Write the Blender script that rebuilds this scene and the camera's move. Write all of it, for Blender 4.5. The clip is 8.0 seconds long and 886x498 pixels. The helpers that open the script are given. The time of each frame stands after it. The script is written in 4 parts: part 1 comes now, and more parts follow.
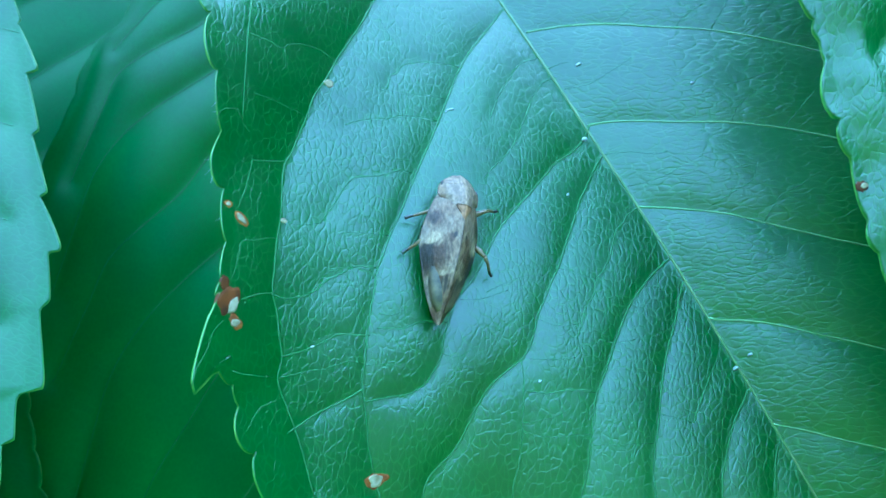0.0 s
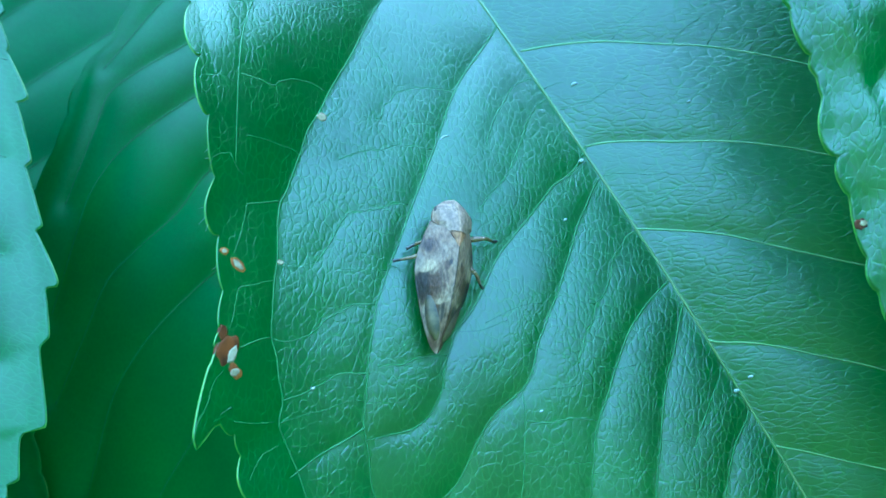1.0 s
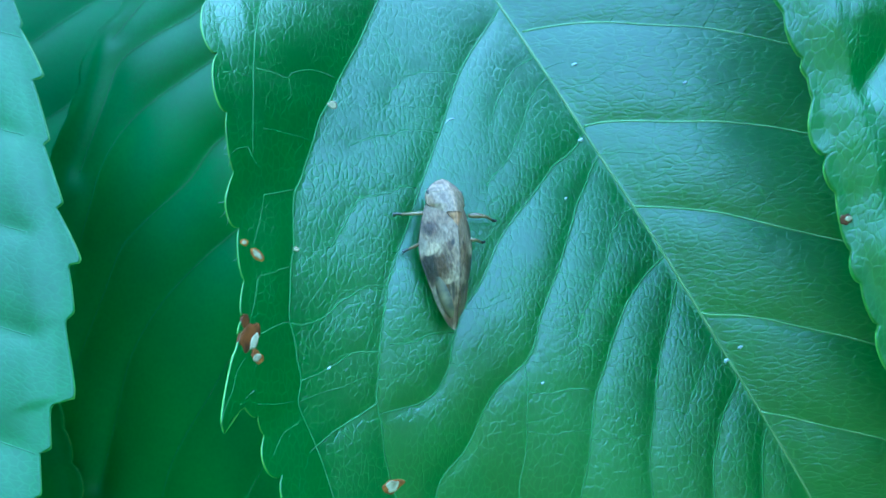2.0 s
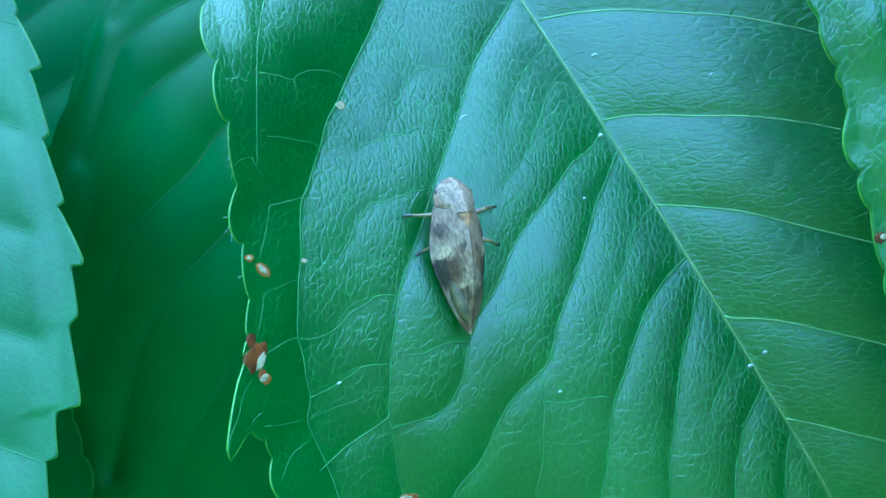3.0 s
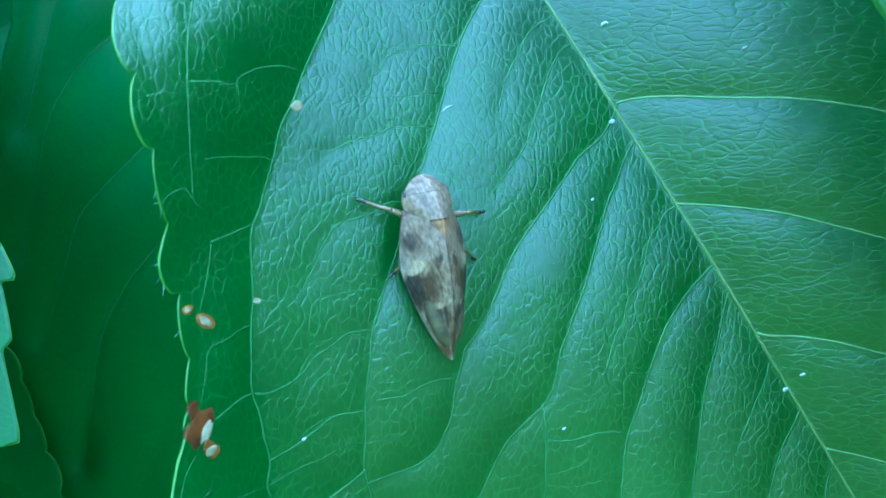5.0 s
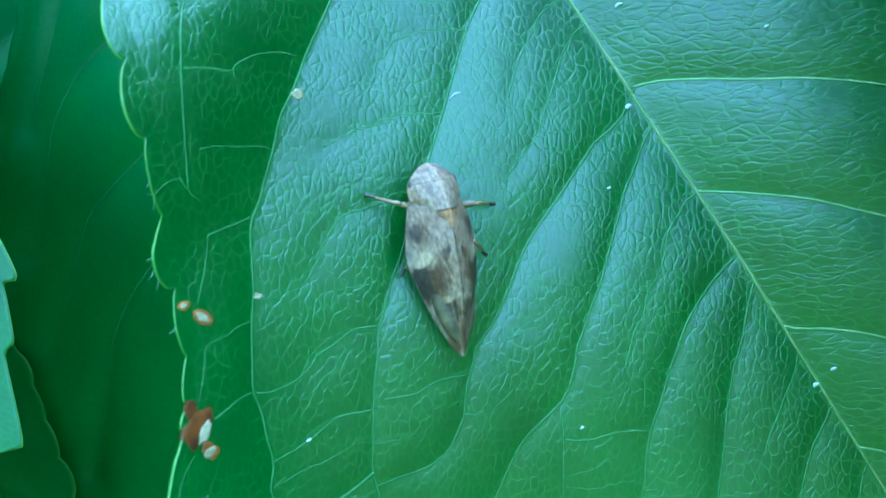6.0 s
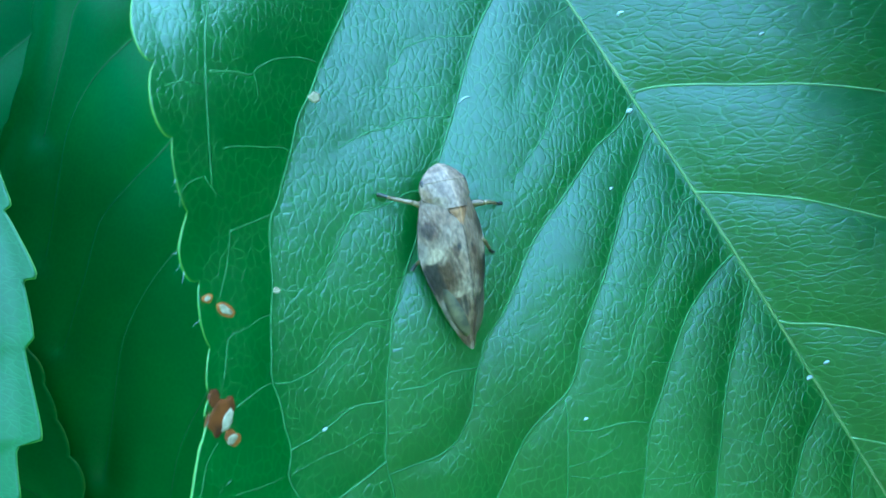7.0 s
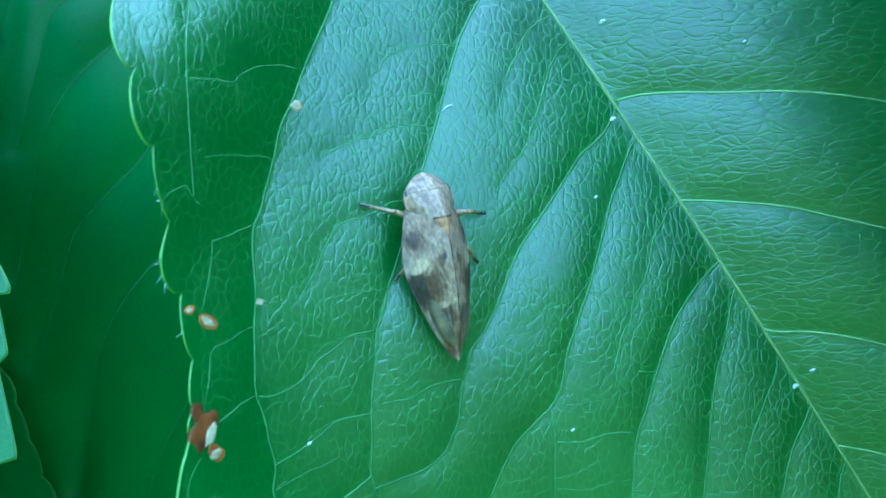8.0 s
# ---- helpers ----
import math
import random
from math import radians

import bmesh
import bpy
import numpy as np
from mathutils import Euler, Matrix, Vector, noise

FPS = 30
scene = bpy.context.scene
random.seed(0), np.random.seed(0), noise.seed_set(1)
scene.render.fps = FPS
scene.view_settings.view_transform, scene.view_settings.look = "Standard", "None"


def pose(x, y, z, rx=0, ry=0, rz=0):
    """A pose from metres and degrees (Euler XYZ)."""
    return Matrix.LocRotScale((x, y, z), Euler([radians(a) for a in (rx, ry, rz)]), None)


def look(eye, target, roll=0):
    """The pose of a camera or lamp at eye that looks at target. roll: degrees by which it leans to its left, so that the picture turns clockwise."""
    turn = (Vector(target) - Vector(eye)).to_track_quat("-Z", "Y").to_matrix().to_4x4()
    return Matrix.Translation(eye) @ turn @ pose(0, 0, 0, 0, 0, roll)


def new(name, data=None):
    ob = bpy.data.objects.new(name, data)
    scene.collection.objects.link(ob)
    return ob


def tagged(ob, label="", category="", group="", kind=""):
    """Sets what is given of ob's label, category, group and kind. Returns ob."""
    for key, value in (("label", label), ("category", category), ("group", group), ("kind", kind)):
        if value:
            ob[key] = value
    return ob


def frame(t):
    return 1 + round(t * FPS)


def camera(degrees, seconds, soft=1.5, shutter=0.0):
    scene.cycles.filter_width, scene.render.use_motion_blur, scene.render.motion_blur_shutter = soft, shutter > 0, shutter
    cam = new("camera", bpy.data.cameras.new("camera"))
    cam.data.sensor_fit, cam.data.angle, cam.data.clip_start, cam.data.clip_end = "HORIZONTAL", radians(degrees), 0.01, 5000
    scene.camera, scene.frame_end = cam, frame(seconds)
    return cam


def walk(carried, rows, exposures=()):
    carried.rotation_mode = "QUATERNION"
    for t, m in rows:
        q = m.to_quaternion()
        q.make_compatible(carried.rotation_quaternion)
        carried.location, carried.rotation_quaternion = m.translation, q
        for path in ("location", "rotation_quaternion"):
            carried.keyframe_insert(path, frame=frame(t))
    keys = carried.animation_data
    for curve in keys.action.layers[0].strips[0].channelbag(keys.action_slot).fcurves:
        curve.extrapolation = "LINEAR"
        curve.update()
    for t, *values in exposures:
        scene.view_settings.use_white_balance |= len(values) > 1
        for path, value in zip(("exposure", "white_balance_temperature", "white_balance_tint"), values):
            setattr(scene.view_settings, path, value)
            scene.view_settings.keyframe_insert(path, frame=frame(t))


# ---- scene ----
# The film is a close view: lengths below are in millimetres from the first eye, which is 1.2 m above the ground.
MM = 0.001
EYE = 1.2
cam = camera(43.1, 8.0, soft=1.6)
ROWS = [
    (0.0, 0.00, 0.00, 0.00, 65.00, 0.00, 0.00),
    (0.5, 1.63, 2.68, 1.03, 63.98, 1.45, 1.09),
    (1.0, 0.26, 2.56, 4.54, 62.54, 1.26, -0.57),
    (1.5, -1.00, 1.47, 8.50, 59.49, 0.83, -1.50),
    (2.0, -0.68, 1.80, 10.63, 57.83, 1.26, -1.11),
    (2.2, -0.71, 0.86, 11.97, 57.10, 1.59, -0.85),
    (3.3, 0.14, 9.07, 14.31, 52.45, 2.13, -0.23),
    (3.5, 2.17, 9.59, 17.20, 50.95, 2.82, 0.36),
    (4.0, 2.58, 13.36, 18.14, 48.76, 3.66, 0.46),
    (4.5, 0.35, 16.33, 17.36, 47.23, 2.98, -0.53),
    (4.7, 1.01, 20.20, 16.03, 46.42, 3.00, -0.57),
    (5.8, 3.44, 23.48, 10.82, 47.47, 5.08, 0.95),
    (6.0, 3.41, 23.40, 11.40, 47.14, 5.18, 0.50),
    (6.5, 4.04, 22.84, 11.32, 47.64, 5.73, 0.99),
    (7.0, 2.21, 20.97, 12.49, 47.82, 4.69, -0.01),
    (7.2, 2.21, 20.98, 13.17, 47.62, 4.23, -0.17),
    (7.5, 2.28, 20.00, 13.18, 48.23, 4.51, -0.34),
    (8.0, 1.17, 21.25, 11.72, 48.63, 3.88, -1.56),
]
walk(cam, [(t, pose(x * MM, y * MM, EYE + z * MM, rx, ry, rz)) for t, x, y, z, rx, ry, rz in ROWS],
     exposures=[(0.0, 5.16, 5150, -19), (2.0, 5.14, 5100, -19), (4.5, 5.1, 5130, -18), (6.0, 5.2, 5330, -19), (8.0, 5.2, 5330, -19)])
cam.data.dof.use_dof = True
cam.data.dof.focus_distance = 0.071
cam.data.dof.aperture_fstop = 100

# ---- world and light: open shade under a blue sky ----
SUN_ELEVATION, SUN_AZIMUTH = 36.0, 0.0   # degrees; azimuth clockwise from +y
world = bpy.data.worlds.new("sky")
scene.world = world
world.use_nodes = True
wn = world.node_tree
sky = wn.nodes.new("ShaderNodeTexSky")
sky.sky_type = "NISHITA"
sky.sun_disc = False
sky.ozone_density, sky.dust_density = 2.0, 0.3
sky.sun_elevation, sky.sun_rotation = radians(SUN_ELEVATION), radians(SUN_AZIMUTH)
wn.links.new(sky.outputs["Color"], wn.nodes["Background"].inputs["Color"])
wn.nodes["Background"].inputs["Strength"].default_value = 0.15
sun = new("sun", bpy.data.lights.new("sun", "SUN"))
sun.data.energy, sun.data.angle, sun.data.color = 1.0, radians(12), (1.0, 0.97, 0.92)
az, el = radians(SUN_AZIMUTH), radians(SUN_ELEVATION)
sun_from = Vector((math.sin(az) * math.cos(el), math.cos(az) * math.cos(el), math.sin(el)))
sun.matrix_world = look(sun_from * 20 + Vector((0, 0, EYE)), (0, 0, EYE))


# ---- materials ----
def material(name, rough=0.5, spec=0.5):
    m = bpy.data.materials.new(name)
    m.use_nodes = True
    b = m.node_tree.nodes["Principled BSDF"]
    b.inputs["Roughness"].default_value = rough
    b.inputs["Specular IOR Level"].default_value = spec
    return m, m.node_tree, b


def node(nt, kind, **values):
    n = nt.nodes.new(kind)
    for key, value in values.items():
        n.inputs[key].default_value = value
    return n


def noise_ramp(nt, coord, scale, low, high, a=0.35, b=0.65, detail=3.0):
    n = node(nt, "ShaderNodeTexNoise", Scale=scale, Detail=detail)
    nt.links.new(coord, n.inputs["Vector"])
    r = nt.nodes.new("ShaderNodeValToRGB")
    r.color_ramp.elements[0].position, r.color_ramp.elements[1].position = a, b
    r.color_ramp.elements[0].color, r.color_ramp.elements[1].color = (*low, 1), (*high, 1)
    nt.links.new(n.outputs["Fac"], r.inputs["Fac"])
    return r.outputs["Color"], n.outputs["Fac"]


def leaf_material(name, low, high, rough=0.4, through_light=0.2, fine=1.0, gloss=1.0):
    m, nt, b = material(name, rough, gloss)
    b.inputs["IOR"].default_value = 1.57   # a waxy upper side
    coord = nt.nodes.new("ShaderNodeTexCoord").outputs["Object"]
    colour, _ = noise_ramp(nt, coord, 110, low, high)
    speck, _ = noise_ramp(nt, coord, 1500, (0.86, 0.9, 0.86), (1.1, 1.06, 1.1), detail=2)
    mix = nt.nodes.new("ShaderNodeMix")
    mix.data_type, mix.blend_type = "RGBA", "MULTIPLY"
    mix.inputs["Factor"].default_value = 1.0
    nt.links.new(colour, mix.inputs[6])
    nt.links.new(speck, mix.inputs[7])
    # fine net of veinlets: sunken lines round small swollen cells
    warp = node(nt, "ShaderNodeTexNoise", Scale=700, Detail=2)
    nt.links.new(coord, warp.inputs["Vector"])
    shift = nt.nodes.new("ShaderNodeVectorMath")
    shift.operation = "MULTIPLY_ADD"
    shift.inputs[1].default_value = (0.0007, 0.0007, 0.0)
    nt.links.new(warp.outputs["Color"], shift.inputs[0])
    nt.links.new(coord, shift.inputs[2])
    # the cells are drawn out along the side veins, which run another way on each half
    halves = []
    for turn, long in ((60, 1.5), (-31, 1.9)):
        m_half = node(nt, "ShaderNodeMapping", Rotation=(0, 0, radians(turn)), Scale=(long, 0.8, 1.0))
        m_half.vector_type = "TEXTURE"
        nt.links.new(shift.outputs[0], m_half.inputs["Vector"])
        halves.append(m_half.outputs["Vector"])
    axis = nt.nodes.new("ShaderNodeSeparateXYZ")
    nt.links.new(coord, axis.inputs[0])
    right_half = nt.nodes.new("ShaderNodeMath")
    right_half.operation = "GREATER_THAN"
    right_half.inputs[1].default_value = 0.0
    nt.links.new(axis.outputs["X"], right_half.inputs[0])
    grain = nt.nodes.new("ShaderNodeMix")
    grain.data_type = "VECTOR"
    nt.links.new(right_half.outputs[0], grain.inputs["Factor"])
    nt.links.new(halves[0], grain.inputs[4])
    nt.links.new(halves[1], grain.inputs[5])
    amount = node(nt, "ShaderNodeTexNoise", Scale=420, Detail=2)
    nt.links.new(coord, amount.inputs["Vector"])
    broken = nt.nodes.new("ShaderNodeMapRange")
    broken.inputs["From Min"].default_value, broken.inputs["From Max"].default_value = 0.18, 0.52
    nt.links.new(amount.outputs["Fac"], broken.inputs["Value"])
    height, cells = None, None
    for scale, groove, depth in ((2000.0, 0.11, 1.0), (2000.0, 0.42, 0.35), (1000.0, 0.12, 0.8)):
        net = node(nt, "ShaderNodeTexVoronoi", Scale=scale)
        net.voronoi_dimensions, net.feature = "2D", "DISTANCE_TO_EDGE"
        nt.links.new(grain.outputs[1], net.inputs["Vector"])
        ramp = nt.nodes.new("ShaderNodeMapRange")
        ramp.interpolation_type = "SMOOTHSTEP"
        ramp.inputs["From Max"].default_value, ramp.inputs["To Max"].default_value = groove, depth
        nt.links.new(net.outputs["Distance"], ramp.inputs["Value"])
        cells = cells or net
        if height is None:
            height = ramp.outputs["Result"]
        else:
            add = nt.nodes.new("ShaderNodeMath")
            add.operation = "ADD"
            nt.links.new(height, add.inputs[0])
            nt.links.new(ramp.outputs["Result"], add.inputs[1])
            height = add.outputs[0]
    mul = nt.nodes.new("ShaderNodeMath")
    mul.operation = "MULTIPLY"
    nt.links.new(height, mul.inputs[0])
    nt.links.new(broken.outputs["Result"], mul.inputs[1])
    bump = node(nt, "ShaderNodeBump", Strength=0.42 * fine, Distance=0.000025)
    nt.links.new(mul.outputs[0], bump.inputs["Height"])
    nt.links.new(bump.outputs["Normal"], b.inputs["Normal"])
    # the veinlets are a little paler than the tissue between them
    pale = nt.nodes.new("ShaderNodeMix")
    pale.data_type = "RGBA"
    pale.inputs[7].default_value = (high[0] * 3.0, high[1] * 1.9, high[2] * 3.0, 1)
    lines = node(nt, "ShaderNodeMapRange")
    lines.inputs["From Min"].default_value, lines.inputs["From Max"].default_value = 0.12, 0.0
    lines.inputs["To Max"].default_value = 0.7 * fine
    nt.links.new(cells.outputs["Distance"], lines.inputs["Value"])
    some = nt.nodes.new("ShaderNodeMath")
    some.operation = "MULTIPLY"
    nt.links.new(lines.outputs["Result"], some.inputs[0])
    nt.links.new(broken.outputs["Result"], some.inputs[1])
    nt.links.new(some.outputs[0], pale.inputs["Factor"])
    nt.links.new(mix.outputs[2], pale.inputs[6])
    nt.links.new(pale.outputs[2], b.inputs["Base Color"])
    # some light comes through the blade
    tr = nt.nodes.new("ShaderNodeBsdfTranslucent")
    tr.inputs["Color"].default_value = (0.10, 0.33, 0.008, 1)
    ms = nt.nodes.new("ShaderNodeMixShader")
    ms.inputs[0].default_value = through_light
    nt.links.new(b.outputs[0], ms.inputs[1])
    nt.links.new(tr.outputs[0], ms.inputs[2])
    nt.links.new(ms.outputs[0], nt.nodes["Material Output"].inputs["Surface"])
    return m


def plain_material(name, low, high, scale, rough=0.5, bump=0.0, distance=0.0001, spec=0.5):
    m, nt, b = material(name, rough, spec)
    coord = nt.nodes.new("ShaderNodeTexCoord").outputs["Object"]
    colour, fac = noise_ramp(nt, coord, scale, low, high)
    nt.links.new(colour, b.inputs["Base Color"])
    if bump:
        bn = node(nt, "ShaderNodeBump", Strength=bump, Distance=distance)
        nt.links.new(fac, bn.inputs["Height"])
        nt.links.new(bn.outputs["Normal"], b.inputs["Normal"])
    return m


def painted_material(name, rough, scale, bump, distance, spec=0.5):
    """Takes its colour from the mesh's own 'tone' layer, which holds the natural markings."""
    m, nt, b = material(name, rough, spec)
    coord = nt.nodes.new("ShaderNodeTexCoord").outputs["Object"]
    tone = nt.nodes.new("ShaderNodeAttribute")
    tone.attribute_name = "tone"
    grain = node(nt, "ShaderNodeMapping", Scale=(1.5, 0.6, 1.0))   # streaks run along the body
    nt.links.new(coord, grain.inputs["Vector"])
    speck, fac = noise_ramp(nt, grain.outputs["Vector"], scale, (0.68, 0.66, 0.64), (1.38, 1.36, 1.34), detail=4)
    mix = nt.nodes.new("ShaderNodeMix")
    mix.data_type, mix.blend_type = "RGBA", "MULTIPLY"
    mix.inputs["Factor"].default_value = 1.0
    nt.links.new(tone.outputs["Color"], mix.inputs[6])
    nt.links.new(speck, mix.inputs[7])
    nt.links.new(mix.outputs[2], b.inputs["Base Color"])
    bn = node(nt, "ShaderNodeBump", Strength=bump, Distance=distance)
    nt.links.new(fac, bn.inputs["Height"])
    nt.links.new(bn.outputs["Normal"], b.inputs["Normal"])
    return m


LEAF = leaf_material("leaf_green", (0.014, 0.068, 0.006), (0.022, 0.095, 0.009), 0.32, 0.42)
LEAF_FAR = leaf_material("leaf_green_smooth", (0.012, 0.090, 0.010), (0.020, 0.125, 0.014), 0.46, 0.3, 0.3, 0.45)
# Copy of the leaf green, colour and gloss tuned to the left leaf's sky sheen.
LEAF_SHEEN = leaf_material("leaf_green_sheen", (0.012, 0.070, 0.010), (0.020, 0.105, 0.014), 0.55, 0.3, 0.5, 0.7)
VEIN = plain_material("vein", (0.11, 0.18, 0.045), (0.17, 0.22, 0.07), 400, 0.4)
VEINLET = plain_material("veinlet", (0.042, 0.112, 0.026), (0.07, 0.15, 0.045), 400, 0.6, spec=0.3)
SIDE_VEIN = plain_material("side_vein", (0.10, 0.19, 0.05), (0.16, 0.25, 0.08), 400, 0.45)
# The bright yellow-green holds the glow of light through the thin edge.
RIM_GLOW = plain_material("leaf_rim_glow", (0.075, 0.19, 0.015), (0.15, 0.27, 0.03), 350, 0.45)
DEAD = plain_material("dead_tissue", (0.15, 0.11, 0.055), (0.33, 0.26, 0.16), 1600, 0.7, 0.4, spec=0.2)
SCORCH = plain_material("scorched_tissue", (0.012, 0.004, 0.001), (0.12, 0.03, 0.003), 800, 0.7, 0.4, spec=0.2)
RUST = plain_material("rusty_tissue", (0.11, 0.028, 0.004), (0.26, 0.085, 0.012), 1200, 0.7, 0.4, spec=0.2)
SPECK = plain_material("speck", (0.25, 0.27, 0.25), (0.38, 0.4, 0.38), 900, 0.5)
CHITIN = painted_material("wing_case", 0.42, 4200, 0.8, 0.00008, 0.25)
EYE_DARK = plain_material("insect_eye", (0.03, 0.022, 0.018), (0.08, 0.06, 0.05), 1500, 0.6, spec=0.2)
LEG_TAN = plain_material("leg_tan", (0.085, 0.045, 0.018), (0.2, 0.12, 0.058), 1800, 0.4)
LEG_DARK = plain_material("leg_dark", (0.008, 0.006, 0.004), (0.03, 0.022, 0.012), 1800, 0.35)
BELLY = plain_material("belly", (0.04, 0.025, 0.015), (0.12, 0.08, 0.04), 1500, 0.5)
BARK = plain_material("twig_bark", (0.09, 0.07, 0.05), (0.2, 0.17, 0.13), 500, 0.8, 0.6, 0.0003)
# Green of the unseen ring added all round to shape the sky light.
SKY_SCREEN = plain_material("sky_screen_green", (0.02, 0.07, 0.012), (0.055, 0.14, 0.03), 9, 0.8, 0.8, 0.05)
SOIL = plain_material("grassy_soil", (0.04, 0.09, 0.015), (0.07, 0.14, 0.03), 6, 0.9, 0.5, 0.02)


# ---- mesh helpers ----
def mesh_object(name, verts, faces, mat, parent=None, label="", smooth=True, tone=None):
    me = bpy.data.meshes.new(name)
    if isinstance(faces, np.ndarray):
        verts = np.asarray(verts, float)
        n, k = faces.shape
        me.vertices.add(len(verts))
        me.vertices.foreach_set("co", verts.ravel())
        me.loops.add(n * k)
        me.loops.foreach_set("vertex_index", faces.astype(np.int32).ravel())
        me.polygons.add(n)
        me.polygons.foreach_set("loop_start", np.arange(0, n * k, k, dtype=np.int32))
    else:
        me.from_pydata([tuple(v) for v in verts], [], [tuple(int(i) for i in f) for f in faces])
    me.materials.append(mat)
    me.polygons.foreach_set("use_smooth", [smooth] * len(me.polygons))
    if tone is not None:
        layer = me.color_attributes.new("tone", "FLOAT_COLOR", "POINT")
        layer.data.foreach_set("color", np.hstack([tone, np.ones((len(tone), 1))]).ravel())
    me.update(calc_edges=True)
    ob = new(name, me)
    if parent is not None:
        ob.parent = parent
    if label:
        tagged(ob, label)
    return ob


def grid_faces(rows, cols, start=0, flip=False):
    i = np.arange(rows - 1)[:, None] * cols + np.arange(cols - 1)[None, :] + start
    q = np.stack([i, i + 1, i + cols + 1, i + cols], -1).reshape(-1, 4)
    return q[:, ::-1] if flip else q


def tube(points, radii, sides=7, squash=1.0):
    """A closed tapered tube along points; returns verts and faces."""
    pts = np.asarray(points, float)
    tang = np.gradient(pts, axis=0)
    tang /= np.linalg.norm(tang, axis=1)[:, None] + 1e-12
    up = np.tile((0.0, 0.0, 1.0), (len(pts), 1))
    side = np.cross(tang, up)
    bad = np.linalg.norm(side, axis=1) < 1e-3
    side[bad] = (1, 0, 0)
    side /= np.linalg.norm(side, axis=1)[:, None]
    nrm = np.cross(side, tang)
    a = np.linspace(0, 2 * math.pi, sides, endpoint=False)
    r = np.asarray(radii, float)[:, None, None]
    ring = pts[:, None, :] + r * (np.cos(a)[None, :, None] * side[:, None, :] + squash * np.sin(a)[None, :, None] * nrm[:, None, :])
    verts = ring.reshape(-1, 3)
    faces = []
    for k in range(len(pts) - 1):
        for s in range(sides):
            t = (s + 1) % sides
            faces.append((k * sides + s, k * sides + t, (k + 1) * sides + t, (k + 1) * sides + s))
    faces.append(tuple(range(sides))[::-1])
    faces.append(tuple((len(pts) - 1) * sides + s for s in range(sides)))
    return verts, faces


def joined(pieces):
    verts, faces, n = [], [], 0
    for v, f in pieces:
        verts.extend(np.asarray(v))
        faces.extend([tuple(i + n for i in q) for q in f])
        n += len(v)
    return verts, faces


def curve_through(knots, x):
    """A smooth curve through (x, y) knots that does not overshoot."""
    k = np.asarray(knots, float)
    kx, ky = k[:, 0], k[:, 1]
    d = np.diff(ky) / np.diff(kx)
    m = np.concatenate([[d[0]], np.where(d[:-1] * d[1:] > 0, 2 * d[:-1] * d[1:] / (d[:-1] + d[1:] + 1e-12), 0), [d[-1]]])
    x = np.clip(x, kx[0], kx[-1])
    i = np.clip(np.searchsorted(kx, x) - 1, 0, len(kx) - 2)
    h = kx[i + 1] - kx[i]
    s = (x - kx[i]) / h
    return ((1 + 2 * s) * (1 - s) ** 2 * ky[i] + s * (1 - s) ** 2 * h * m[i] + s * s * (3 - 2 * s) * ky[i + 1] + s * s * (s - 1) * h * m[i + 1])


def smooth_path(points, step=0.4):
    """Points every step along a rounded path."""
    p = np.asarray(points, float)
    s = np.concatenate([[0], np.cumsum(np.linalg.norm(np.diff(p, axis=0), axis=1))])
    q = np.linspace(0, s[-1], max(3, int(s[-1] / step) + 1))
    return np.stack([curve_through(np.stack([s, p[:, 0]], 1), q), curve_through(np.stack([s, p[:, 1]], 1), q)], 1)


def waves(x, y, seed, size):
    """Soft uneven waves of about that size, within -1 and 1."""
    rng = np.random.default_rng(seed)
    out = np.zeros_like(x)
    for _ in range(7):
        a, f, p = rng.uniform(0, 6.283), rng.uniform(0.6, 1.5) / size * 6.283, rng.uniform(0, 6.283)
        out += np.sin((x * math.cos(a) + y * math.sin(a)) * f + p)
    return out / 4.5


def nearest(x, y, paths):
    """Distance of each place to the nearest of the paths."""
    best = np.full(x.shape, 1e9)
    for path in paths:
        lo, hi = path.min(0) - 7, path.max(0) + 7
        near = np.nonzero((x > lo[0]) & (x < hi[0]) & (y > lo[1]) & (y < hi[1]))[0]
        if not len(near):
            continue
        px, py = x[near], y[near]
        d = np.full(px.shape, 1e9)
        for a, b in zip(path[:-1], path[1:]):
            e = b - a
            s = np.clip(((px - a[0]) * e[0] + (py - a[1]) * e[1]) / (e @ e + 1e-9), 0, 1)
            d = np.minimum(d, (px - a[0] - s * e[0]) ** 2 + (py - a[1] - s * e[1]) ** 2)
        best[near] = np.minimum(best[near], np.sqrt(d))
    return best


def set_frame(origin, across, down):
    """A leaf's place: x across the blade to the right, -y along the midrib to the tip, z out of the upper side."""
    v = Vector(down).normalized()
    x = Vector(across)
    x = (x - v * x.dot(v)).normalized()
    y = -v
    z = x.cross(y)
    m = Matrix((x, y, z)).transposed().to_4x4()
    m.translation = Vector((origin[0] * MM, origin[1] * MM, EYE + origin[2] * MM))
    return m


